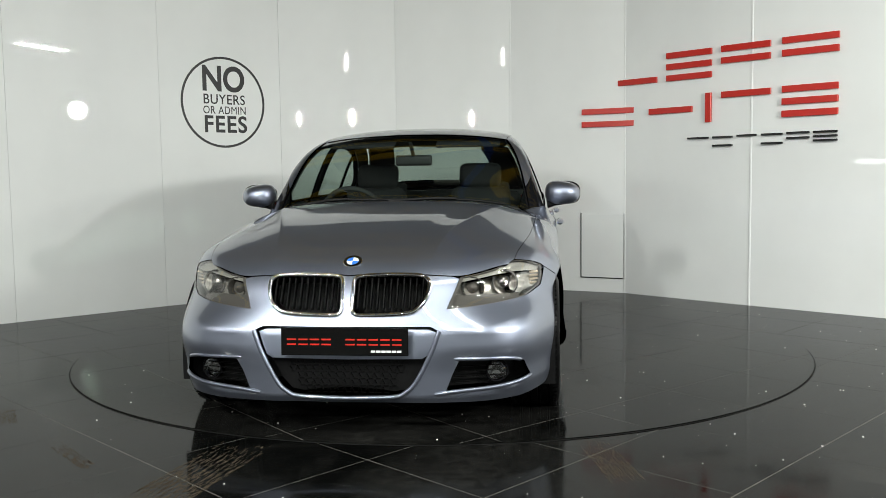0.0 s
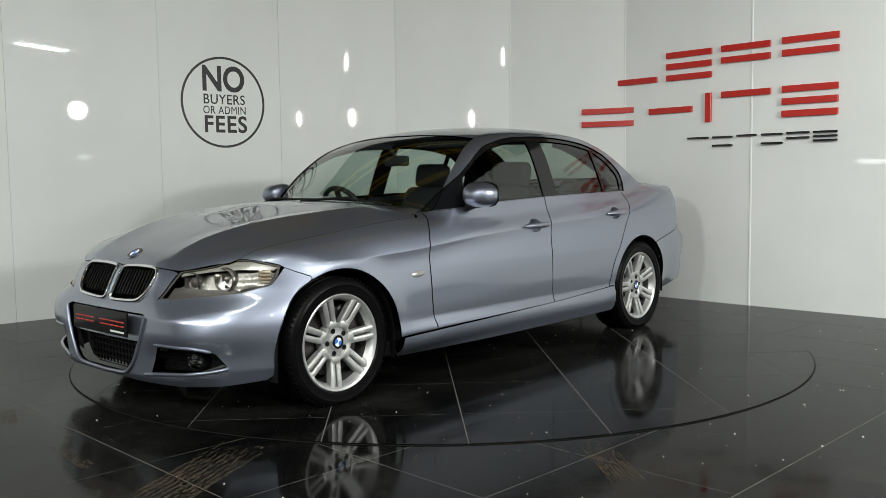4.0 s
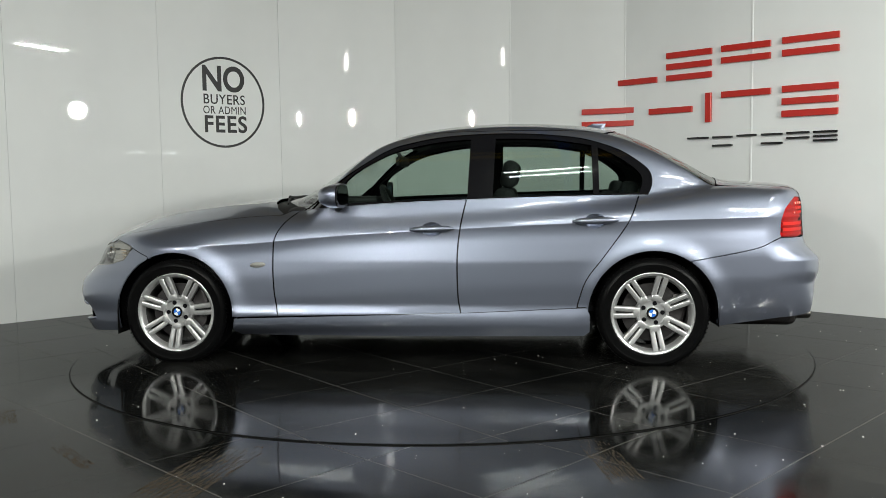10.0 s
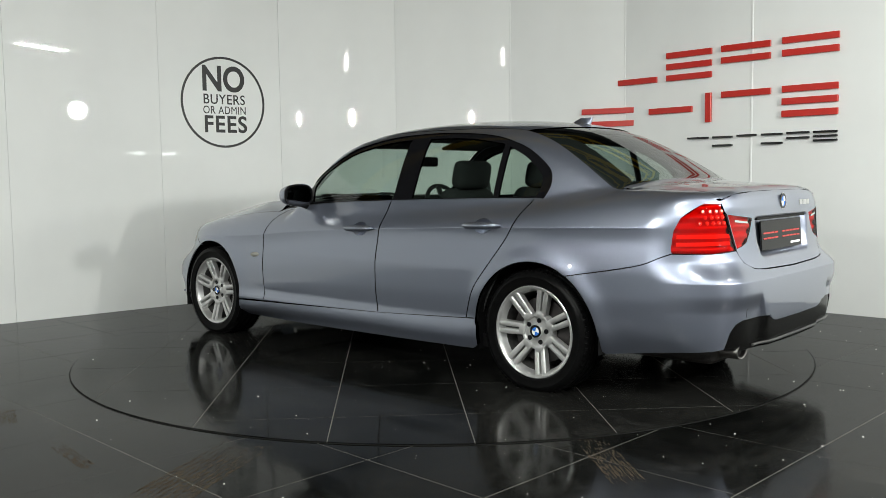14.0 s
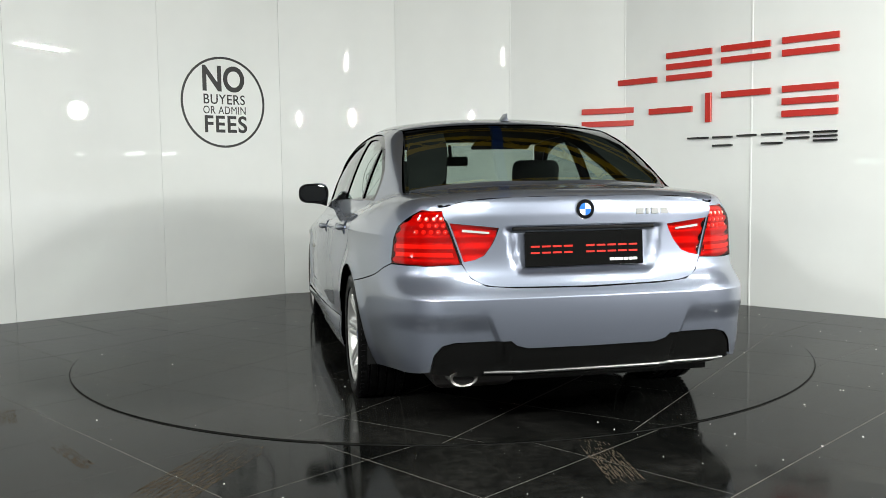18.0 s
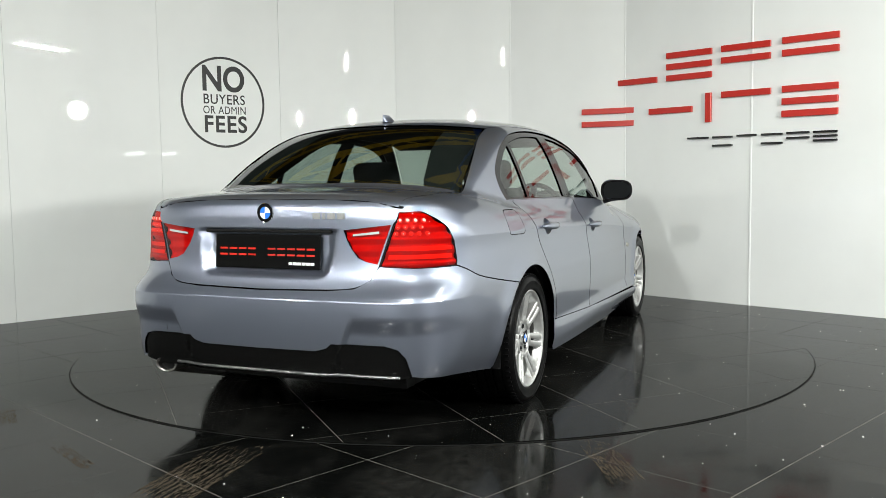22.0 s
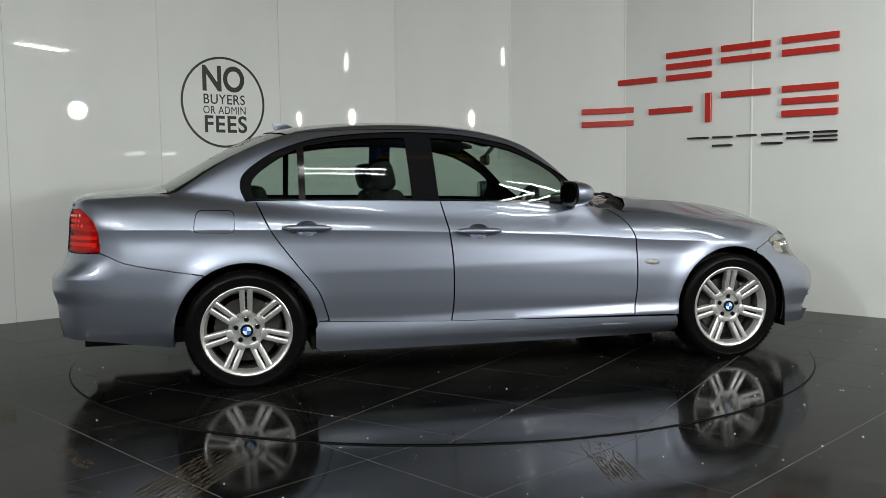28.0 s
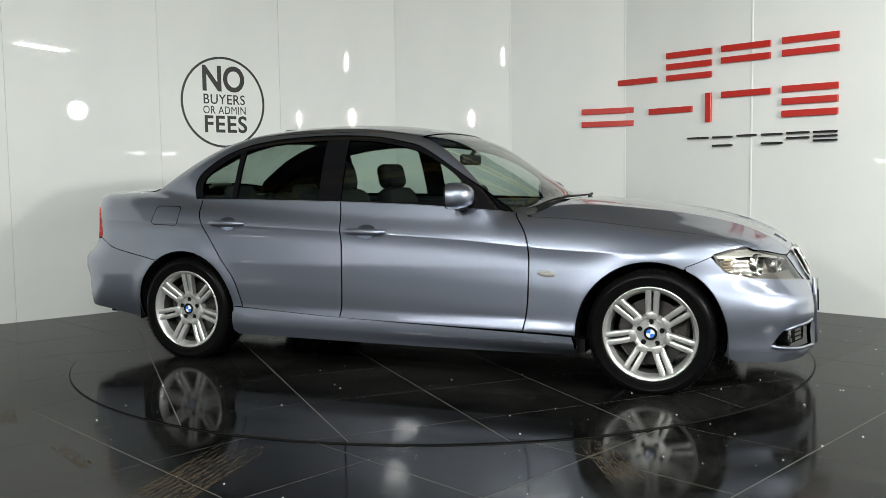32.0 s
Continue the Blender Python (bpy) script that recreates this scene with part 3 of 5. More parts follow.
for i in range(-34, 35):
    for j in range(-34, 35):
        u, v = 0.6 * (i + 0.5) - 1.92, 0.6 * (j + 0.5) - 2.106      # along the two diagonals
        x, y = c45 * u - c45 * v, c45 * u + c45 * v
        if math.hypot(x, y) < DISC_R - 0.62:
            continue
        if -3.9 < x < 3.9 and -4.2 < y < 3.2 and -0.93 * abs(x) + 4.4 > y:
            ob = new("tile", shared)
            ob.parent = floor
            ob.matrix_local = Matrix.Translation((x, y, 0)) @ turn45
        elif abs(x) < 14 and -12.4 < y < 8:
            q = [(x + c45 * (a - b) * h, y + c45 * (a + b) * h, 0) for a, b in ((-1, -1), (1, -1), (1, 1), (-1, 1))]
            rest.faces.new([rest.verts.new(p) for p in q])
tagged(part("far_tiles", rest, TILE, floor), kind="stuff")
bm = bmesh.new()
lathe(bm, [(DISC_R + 0.004, 0.0), (DISC_R + 0.004, 0.0012), (DISC_R - 0.03, 0.0012)], 160, "z")
part("rim_joint", bm, STEEL, floor, "thin dark ring joint round the turntable")

turntable = tagged(new("turntable"), "round turning floor disc tiled in polished black", "turntable")
bm = bmesh.new()
lathe(bm, [(DISC_R - 0.012, 0.0015), (DISC_R - 0.012, 0.0053), (0.0, 0.0053)], 160, "z")
part("disc", bm, GROUT, turntable)
for i in range(-4, 5):
    for j in range(-4, 5):
        q = [((i + a) * 0.6 + (JOINT / 2 if a == 0 else -JOINT / 2), (j + b) * 0.6 + (JOINT / 2 if b == 0 else -JOINT / 2)) for a, b in ((0, 0), (1, 0), (1, 1), (0, 1))]
        q = clip_round(q, DISC_R - 0.003)
        if q:
            part("tile", slab(q, 0.0026, 0.006), TILE, turntable, at=turn45)

# grit on the tiles and dusty tyre prints
GRIT = material("white_grit", (0.75, 0.74, 0.70), 0.7)
PRINTS = ((-0.80, -2.20, -0.99, -2.85, 0.24), (0.60, -2.20, 0.65, -2.72, 0.13), (-1.61, -2.15, -1.33, -2.48, 0.06), (-2.10, -1.55, -1.93, -1.87, 0.07))
DUST = material("brown_dust", (0.085, 0.068, 0.050), 0.95, spec=0.0)
rng = random.Random(5)


def grains(n, spot, z):
    bm = bmesh.new()
    for _ in range(n):
        x, y = spot()
        s = rng.choice((0.0012, 0.0015, 0.002, 0.0028, 0.0042))
        a = rng.random() * 3
        m = Matrix.Translation((x, y, z + s * 0.3)) @ Matrix.Rotation(a, 4, (rng.random(), rng.random(), 1)) @ Matrix.Diagonal((s * 1.5, s, s * 0.8, 1))
        bmesh.ops.create_cube(bm, size=1, matrix=m)
    return bm


def on_disc():
    r, a = DISC_R * math.sqrt(rng.random()), 2 * math.pi * rng.random()
    return r * math.cos(a), r * math.sin(a)


def off_disc():
    while True:
        x, y = rng.uniform(-2.2, 3.4), rng.uniform(-3.6, 1.6)
        if rng.random() > 0.25 + 0.25 * (x + 1) and x < 1:
            continue
        if math.hypot(x, y) > DISC_R + 0.02 and y < 3.3 - abs(x) * 0.95:
            return x, y


tagged(part("grit", grains(190, on_disc, 0.006), GRIT, turntable), kind="stuff")
tagged(part("grit", grains(190, off_disc, 0.0), GRIT), "scattered white grit on the black tiles", "grit", kind="stuff")


def tyre_print(x0, y0, x1, y1, width):
    """Broken dusty streaks left by the ribs of a tread."""
    bm = bmesh.new()
    a, b = Vector((x0, y0, 0)), Vector((x1, y1, 0))
    way = (b - a).normalized()
    side = Vector((-way.y, way.x, 0))
    length = (b - a).length
    for _ in range(int(length * width * 7500)):
        lane = rng.choice((rng.random(), (int(rng.random() * 9) + rng.uniform(0.3, 0.7)) / 9)) - 0.5
        fade = 1 - abs(rng.random() + rng.random() - 1)
        p = a + way * length * min(1, max(0, fade * 0.9 + rng.uniform(-0.1, 0.1))) + side * width * lane
        w, l = rng.uniform(0.001, 0.003), rng.uniform(0.004, 0.03)
        f = [p + side * (sx * w / 2) + way * (sy * l / 2 + sx * 0.001) + Vector((0, 0, 0.0006)) for sx, sy in ((-1, -1), (1, -1), (1, 1), (-1, 1))]
        bm.faces.new([bm.verts.new(q) for q in f])
    return bm


for q in PRINTS:
    tagged(part("tyre_print", tyre_print(*q), DUST), "brown dusty tyre print on the black tiles", "tyre print", kind="stuff")

# ---- the car ----
car = tagged(new("car"), "silver-blue metallic four-door saloon on the turntable", "car")


@functools.lru_cache(None)
def solve(start, way, far=1.6):
    return tuple(float(v) for v in meet(np.array([start]), np.array([way], float), far)[0])


def nose(y, z):
    return solve((1.0, y, z), (1, 0, 0))


def tail(y, z):
    return solve((-1.0, y, z), (-1, 0, 0))


def flank(x, z):
    return solve((x, 0.0, z), (0, 1, 0))


def lid(x, y):
    return solve((x, float(y), 0.94 if x < -2.2 else 0.4), (0, 0, 1), 0.66 if x < -2.2 else 1.6)


def full(half):
    """Closes an outline of the left half with its mirror image."""
    return half + [(x, -y, z) for x, y, z in reversed(half) if abs(y) > 1e-6]


def arch(xw, a0, a1, n=18):
    return [(xw + ARCH_R * math.cos(radians(a0 + (a1 - a0) * i / n)), WHEEL_Z + ARCH_R * math.sin(radians(a0 + (a1 - a0) * i / n))) for i in range(n + 1)]


def bend(points, n=6):
    """A smooth open line through a few points (Catmull-Rom)."""
    p = [Vector(q) for q in points]
    out = []
    for i in range(len(p) - 1):
        a, b, c, e = p[max(i - 1, 0)], p[i], p[i + 1], p[min(i + 2, len(p) - 1)]
        for k in range(n):
            t = k / n
            out.append(tuple(0.5 * (2 * b + (c - a) * t + (2 * a - 5 * b + 4 * c - e) * t * t + (3 * b - a - 3 * c + e) * t**3)))
    return out + [tuple(p[-1])]


# lines that several panels share (side view: x, z)
DOOR_FRONT = bend([(0.750, 0.292), (0.772, 0.43), (0.777, 0.62), (0.767, 0.734), (0.727, 0.814), (0.655, 0.886)])
DOOR_MID = bend([(-0.309, 0.310), (-0.294, 0.414), (-0.293, 0.64), (-0.311, 0.80), (-0.340, 0.945)])
DOOR_BACK = bend([(-0.961, 0.338), (-0.972, 0.385), (-1.015, 0.50), (-1.112, 0.628), (-1.239, 0.803), (-1.312, 0.958)])
BELT = bend([(0.655, 0.886), (0.46, 0.905), (0.138, 0.927), (-0.186, 0.940), (-0.51, 0.949), (-0.833, 0.956), (-1.157, 0.960), (-1.365, 0.960)])
SILL = [(1.005, 0.280), (0.46, 0.293), (-0.338, 0.311), (-1.012, 0.339)]
DLO_TOP = bend([(-1.365, 0.962), (-1.392, 1.03), (-1.374, 1.106), (-1.281, 1.182), (-1.181, 1.236), (-1.016, 1.288), (-0.851, 1.312), (-0.687, 1.324),
                (-0.522, 1.328), (-0.357, 1.324), (-0.192, 1.312), (-0.027, 1.283), (0.138, 1.232), (0.405, 1.066), (0.573, 0.935), (0.64, 0.888)])
GAP = 0.0038


def between(line, a, b):
    return [p for p in line if a < p[0] < b]


def shift(line, dx):
    return [(x + dx, z) for x, z in line]


def crease(a, b, n=24):
    """The shoulder line with a close line on either side of it."""
    xs = [a + (b - a) * i / n for i in range(n + 1)]
    return [[(x, float(crease_line(x)) + o) for x in xs] for o in (-0.012, -0.003, 0.003, 0.012)]


def crease3(a, b):
    return [[flank(x, z) for x, z in line] for line in crease(a, b)]


# hood line on the front wings (3D)
HOOD_SIDE = [lid(x, y) for x, y in bend([(0.74, 0.752), (0.95, 0.752), (1.2, 0.744), (1.45, 0.727), (1.65, 0.70), (1.80, 0.672)])]
HOOD_NOSE = [nose(y, z) for y, z in bend([(0.662, 0.708), (0.60, 0.700), (0.535, 0.685), (0.457, 0.672), (0.335, 0.678), (0.19, 0.685), (0.06, 0.682), (0.0, 0.676)], 3)]
hood_out = HOOD_SIDE + HOOD_NOSE[1:]
hood_back = [lid(x, y) for x, y in [(0.90, 0.0), (0.89, 0.25), (0.855, 0.5), (0.80, 0.66), (0.745, 0.738)]]
panel("bonnet", TOP, full(hood_back[:1] + hood_back[1:] + hood_out[1:]), PAINT, car, "closed bonnet with two raised creases", step=0.03,
             lines=[[lid(0.9 + 1.08 * i / 24, s * (hood_ridge(0.9 + 1.08 * i / 24) + o)) for i in range(25)] for s in (1, -1) for o in (-0.008, 0.0, 0.008)])

# front wings
wing3 = [(x, y + 0.004, z) for x, y, z in HOOD_SIDE] + [lid(1.765, 0.712), flank(1.67, 0.692), flank(1.655, 0.680)] + [flank(x, z) for x, z in [(1.60, 0.655), (1.545, 0.634)]]
wing3 += [flank(x, z) for x, z in arch(WHEEL_X, 64, 182)] + [flank(x, z) for x, z in [(1.012, 0.284), (0.75 + GAP, 0.290)]]
wing3 += [flank(x + GAP, z) for x, z in DOOR_FRONT[1:]] + [flank(0.70, 0.888)]
both("front_wing", ROLL, wing3, PAINT, car, step=0.025, lines=crease3(1.2, 0.7))

# doors
front_door = shift(DOOR_FRONT, -GAP) + between(BELT, -0.335, 0.65) + shift(DOOR_MID[::-1], GAP) + [(0.46, 0.296)]
rear_door = shift(DOOR_MID, -GAP) + between(BELT, -1.31, -0.345) + shift(DOOR_BACK[::-1], GAP)
DOORS = []
for k, (shape_, name) in enumerate([(front_door, "front_door"), (rear_door, "rear_door")]):
    x0, z0 = (-0.148, 0.783) if k == 0 else (-1.063, 0.822)
    cup = [(x0 + 0.060 * math.cos(a), z0 + 0.04 * math.sin(a)) for a in [2 * math.pi * i / 20 for i in range(20)]]
    DOORS.append(both(name, SIDE, shape_, PAINT, car, flat3=False, step=0.025, holes=[cup], lines=crease(0.8, -1.3)))
    for door, s in zip(DOORS[-1], (1, -1)):
        panel("handle_cup", SIDE, cup, PAINT, door, flat3=False, step=0.015, lift=-0.002, depth=0, mirror=s < 0,
              bulge=lambda v: -0.042 * np.clip(1 - ((v[:, 0] - x0) / 0.060) ** 2 - ((v[:, 1] - z0) / 0.04) ** 2, 0, 1) ** 0.5)
        bm = bmesh.new()
        path = []
        for i in range(9):
            x = x0 + 0.125 - 0.25 * i / 8
            p = flank(x, z0 + 0.003 - 0.02 * (x - x0))
            path.append((p[0], s * (p[1] + 0.010 + 0.020 * math.sin(math.pi * i / 8) ** 0.6), p[2]))
        tube(bm, path, [0.006, 0.0155, 0.018, 0.019, 0.0195, 0.019, 0.018, 0.0155, 0.006], 12)
        me = bpy.data.meshes.new("handle")
        bm.to_mesh(me)
        hang("handle", smooth(me, 60), PAINT, door)

# body side: rear wing, pillars and cant rail in one stamping, with the side windows' opening
ROOF_EDGE = [lid(x, y) for x, y in bend([(0.06, 0.572), (-0.2, 0.588), (-0.6, 0.592), (-0.95, 0.578), (-1.13, 0.556)], 4)]
A_EDGE = [flank(0.70, 0.888)] + [lid(x, y) for x, y in bend([(0.60, 0.722), (0.45, 0.688), (0.3, 0.648), (0.15, 0.600), (0.06, 0.572)], 4)]
C_EDGE = [lid(x, y) for x, y in bend([(-1.13, 0.556), (-1.3, 0.580), (-1.5, 0.625), (-1.66, 0.655), (-1.75, 0.668)], 4)]
DECK_SIDE = [lid(x, y) for x, y in [(-1.9, 0.640), (-2.05, 0.622), (-2.13, 0.612)]] + [tail(0.600, 0.945)]
LAMP_EDGE = [tail(0.668, 0.943), flank(-2.158, 0.922), flank(-2.112, 0.878), flank(-2.088, 0.82), flank(-2.080, 0.74), flank(-2.085, 0.722)]
wing_r = A_EDGE + ROOF_EDGE[1:] + C_EDGE[1:] + DECK_SIDE + LAMP_EDGE
wing_r += [flank(x, z) for x, z in bend([(-2.03, 0.700), (-1.955, 0.668), (-1.80, 0.636), (-1.585, 0.600)], 3)]
wing_r += [flank(x, z) for x, z in arch(-WHEEL_X, 124, -5)]
wing_r += [flank(-1.013, 0.342), flank(-0.964, 0.342)] + [flank(x - GAP, z) for x, z in DOOR_BACK[1:]]
# along the belt line forward under the side windows
wing_r += [flank(x, z + 0.001) for x, z in between(BELT, -1.30, 0.64)][::-1]
DLO = [flank(x, z + (0.004 if z < 0.97 else 0)) for x, z in between(BELT, -1.36, 0.60)] + [flank(x, z) for x, z in DLO_TOP]
FUEL = [flank(x, z) for x, z in rounded([(-1.425, 0.806), (-1.425, 0.922), (-1.612, 0.926), (-1.632, 0.812)], 0.03)]
for s in (1, -1):
    panel("rear_wing", ROLL, wing_r, PAINT, car, "rear wing with pillars and roof rail", holes=[DLO] + ([FUEL] if s < 0 else []), step=0.025, mirror=s < 0, lines=crease3(-1.1, -2.0))
    panel("pillar_lining", ROLL, wing_r[:len(A_EDGE) + len(ROOF_EDGE) + len(C_EDGE) - 2] + [flank(x, z) for x, z in BELT[::-1]], CLOTH, car, holes=[DLO], step=0.06, lift=-0.03, depth=0, mirror=s < 0)
mid_x, mid_z = -1.525, 0.866
panel("fuel_flap", SIDE, [(mid_x + (p[0] - mid_x) * 0.965, mid_z + (p[2] - mid_z) * 0.94) for p in FUEL], PAINT, car, flat3=False, step=0.025, mirror=True, lines=crease(-1.4, -1.65))

# roof
roof = full([lid(0.085, 0.0), lid(0.08, 0.3), lid(0.062, 0.5)] + [(x, y - 0.004, z) for x, y, z in ROOF_EDGE] + [lid(-1.19, 0.4), lid(-1.235, 0.2), lid(-1.245, 0.0)])
panel("roof", TOP, roof, PAINT, car, "smooth painted roof", step=0.04)

# glass
screen = full([lid(0.86, 0.0), lid(0.84, 0.25), lid(0.77, 0.48), lid(0.64, 0.68)] + [(x, y - 0.012, z) for x, y, z in A_EDGE[1:-1]] + [lid(0.07, 0.5), lid(0.09, 0.3), lid(0.095, 0.0)])
panel("windscreen", TOP, screen, WINDSCREEN, car, "clear raked windscreen", step=0.05, depth=0, lift=-0.004)
rear_glass = full([lid(-1.255, 0.0), lid(-1.245, 0.2), lid(-1.20, 0.4), lid(-1.15, 0.54)] + [(x, y - 0.010, z) for x, y, z in C_EDGE[1:]] + [lid(-1.80, 0.4), lid(-1.835, 0.0)])
panel("rear_window", TOP, rear_glass, REAR_GLASS, car, "tinted sloping rear window", step=0.05, depth=0, lift=-0.004)

# side windows: black frames with panes
glass_front = [(x, z) for x, z in bend([(0.36, 0.935), (0.36, 1.068), (0.138, 1.205), (-0.027, 1.256), (-0.192, 1.286), (-0.36, 1.298)], 4)] + [(-0.345, 0.955), (0.1, 0.945)]
glass_rear = [(-0.490, 0.962), (-0.505, 1.300)] + bend([(-0.687, 1.297), (-0.851, 1.285), (-1.055, 1.252)], 4) + [(-1.058, 0.970)]
glass_tiny = [(-1.092, 0.972), (-1.092, 1.238)] + bend([(-1.181, 1.196), (-1.258, 1.146), (-1.325, 1.085), (-1.336, 1.03), (-1.316, 0.976)], 4)
frame_out = [(x, z + 0.002) for x, z in between(BELT, -1.36, 0.61)] + [(x, z) for x, z in DLO_TOP]
both("window_frame", SIDE, frame_out, GLOSS_BLACK, car, "black window frames and pillar covers", flat3=False, holes=[glass_front, glass_rear, glass_tiny], step=0.03, lift=-0.006, depth=0.012)
for shape_, name in ((glass_front, "front_side_window"), (glass_rear, "rear_side_window"), (glass_tiny, "quarter_window")):
    both(name, SIDE, shape_, SIDE_GLASS, car, flat3=False, step=0.05, lift=-0.012, depth=0)

# boot lid
boot_top = full([lid(-1.84, 0.0), lid(-1.80, 0.4), lid(-1.76, 0.64)] + [(x, y - 0.005, z) for x, y, z in DECK_SIDE[:-1]] + [(x, y, z) for x, y, z in (tail(0.59, 0.951), tail(0.5, 0.978), tail(0.3, 0.990), tail(0.0, 0.992))])
boot = panel("boot_lid", TOP, boot_top, PAINT, car, "closed boot lid with a lip spoiler", step=0.035, depth=0.012)
boot_face = [tail(0, 0.992), tail(0.3, 0.990), tail(0.5, 0.978), tail(0.59, 0.951), tail(0.594, 0.940), tail(0.586, 0.905), tail(0.577, 0.897), tail(0.524, 0.73)]
boot_face += [tail(y, z) for y, z in bend([(0.524, 0.73), (0.492, 0.672), (0.435, 0.642), (0.32, 0.632), (0.0, 0.626)], 3)[1:]]
INNER_LAMP = [tail(0.568, 0.890), tail(0.369, 0.868), tail(0.380, 0.838), tail(0.397, 0.804), tail(0.433, 0.757), tail(0.47, 0.742), tail(0.516, 0.732)]


def plate_well(v):
    """How far the boot's face is pressed in round the plate."""
    y, z = 0.93 * np.abs(np.tan(v[:, 0] / 0.8)), v[:, 1]
    half = np.interp(z, [0.68, 0.70, 0.76, 0.866], [0.285, 0.305, 0.328, 0.345])
    return -0.030 * ramp(0.0, 0.045, half - y) * ramp(0.677, 0.700, z) * ramp(0.870, 0.862, z)


WELL = [[tail(s * (w + o), z) for w, z in [(0.305, 0.70), (0.315, 0.73), (0.328, 0.76), (0.336, 0.81), (0.343, 0.855)]] for s in (1, -1) for o in (0.0, -0.022, -0.045)]
WELL += [[tail(-0.33 + 0.66 * i / 30, z) for i in range(31)] for z in (0.861, 0.871)]
panel("boot_face", TAIL, full(boot_face), PAINT, boot, "boot face with a pressed plate well", holes=[INNER_LAMP, [(x, -y, z) for x, y, z in INNER_LAMP][::-1]], step=0.012, bulge=plate_well, lines=WELL)

for s in (1, -1):
    gutter = [lid(-1.80, 0.60), lid(-2.05, 0.57), lid(-2.13, 0.56), tail(0.54, 0.960), tail(0.65, 0.944), lid(-2.13, 0.65), lid(-2.05, 0.67), lid(-1.80, 0.69)]
    seat = [tail(0.50, 0.942), tail(0.50, 0.965), tail(0.60, 0.953), tail(0.69, 0.946), tail(0.69, 0.938), tail(0.60, 0.940)]
    panel("lamp_surround", TAIL, [(x, s * y, z) for x, y, z in seat][::s], PAINT, car, step=0.015, lift=-0.0015, depth=0)
    panel("boot_gutter", TOP, [(x, s * y, z) for x, y, z in gutter][::s], PAINT, car, step=0.015, lift=-0.0015, depth=0)

# rear bumper
bumper_r = [tail(0.0, 0.620), tail(0.32, 0.626), tail(0.435, 0.636), tail(0.495, 0.668), tail(0.525, 0.722), tail(0.66, 0.714), flank(-2.083, 0.716)]
bumper_r += [flank(x, z - 0.005) for x, z in bend([(-2.03, 0.700), (-1.955, 0.668), (-1.80, 0.636), (-1.588, 0.600)], 3)]
bumper_r += [flank(x, z) for x, z in arch(-WHEEL_X, 126, 188)] + [flank(-1.76, 0.228), flank(-1.93, 0.250), flank(-2.08, 0.268), tail(0.70, 0.285), tail(0.666, 0.292)]
bumper_r += [tail(y, z) for y, z in [(0.650, 0.366), (0.620, 0.402), (0.570, 0.416), (0.345, 0.418), (0.322, 0.398), (0.275, 0.385), (0.0, 0.383)]]
shelf = [[tail(y / 30, z) if abs(y) < 22 else flank(-2.06 + (abs(y) - 22) * 0.05, z)[:1] + (math.copysign(flank(-2.06 + (abs(y) - 22) * 0.05, z)[1], y), z) for y in range(-28, 29)] for z in (0.585, 0.592, 0.598, 0.606, 0.614)]
pods = [[tail(s * (0.41 + 0.4 * (z - 0.45) + o), z) for z in [0.39 + 0.01 * i for i in range(15)]] for s in (1, -1) for o in (-0.014, -0.005, 0.005, 0.014)]
panel("rear_bumper", TAIL, full(bumper_r), PAINT, car, "deep painted rear bumper", step=0.022, lines=shelf + pods)
diffuser = full([tail(y, z) for y, z in [(0.0, 0.381), (0.274, 0.383), (0.32, 0.396), (0.343, 0.415), (0.568, 0.412), (0.616, 0.398), (0.646, 0.364), (0.662, 0.285), (0.55, 0.27), (0.0, 0.262)]])
panel("diffuser", TAIL, diffuser, SATIN, car, "black plastic rear diffuser", step=0.03, lift=-0.006)

# front bumper with its openings
KIDNEY = [(0.022, 0.640), (0.026, 0.660), (0.05, 0.673), (0.15, 0.679), (0.285, 0.677), (0.322, 0.664), (0.334, 0.64), (0.322, 0.585), (0.29, 0.548), (0.236, 0.530), (0.07, 0.523), (0.032, 0.530), (0.022, 0.550)]
INTAKE = [(0.0, 0.478), (0.345, 0.480), (0.380, 0.464), (0.345, 0.37), (0.285, 0.258), (0.24, 0.215), (0.19, 0.198), (0.0, 0.190)]
FOG = [(2.078, 0.445, 0.345), (1.951, 0.650, 0.340), (1.925, 0.668, 0.322), (1.888, 0.694, 0.262), (1.994, 0.605, 0.232), (2.094, 0.400, 0.222)]
HEAD = [nose(y, z) for y, z in [(0.405, 0.547), (0.457, 0.668), (0.535, 0.681), (0.60, 0.696)]] + [lid(1.822, 0.652), lid(1.765, 0.708), flank(1.668, 0.688), flank(1.69, 0.640), flank(1.72, 0.608), nose(0.725, 0.578), nose(0.561, 0.560)]
kidney3 = [nose(y, z) for y, z in KIDNEY]
flip3 = lambda pts: [(x, -y, z) for x, y, z in pts][::-1]
intake3 = full([nose(y, z) for y, z in INTAKE])
bumper_f = [nose(0, 0.672)] + [(x, y, z - 0.004) for x, y, z in HOOD_NOSE[::-1] if 0 < y < 0.45] + [nose(0.452, 0.660)] + [(x, y, z - 0.003) for x, y, z in [HEAD[0]] + HEAD[:6:-1]]
bumper_f += [flank(1.656, 0.677)] + [flank(x, z - 0.004) for x, z in [(1.60, 0.655), (1.545, 0.634)]] + [flank(x, z) for x, z in arch(WHEEL_X, 62, -14)]
bumper_f += [flank(1.77, 0.185)] + [nose(y, z) for y, z in [(0.70, 0.172), (0.55, 0.168), (0.2, 0.172), (0.0, 0.170)]]
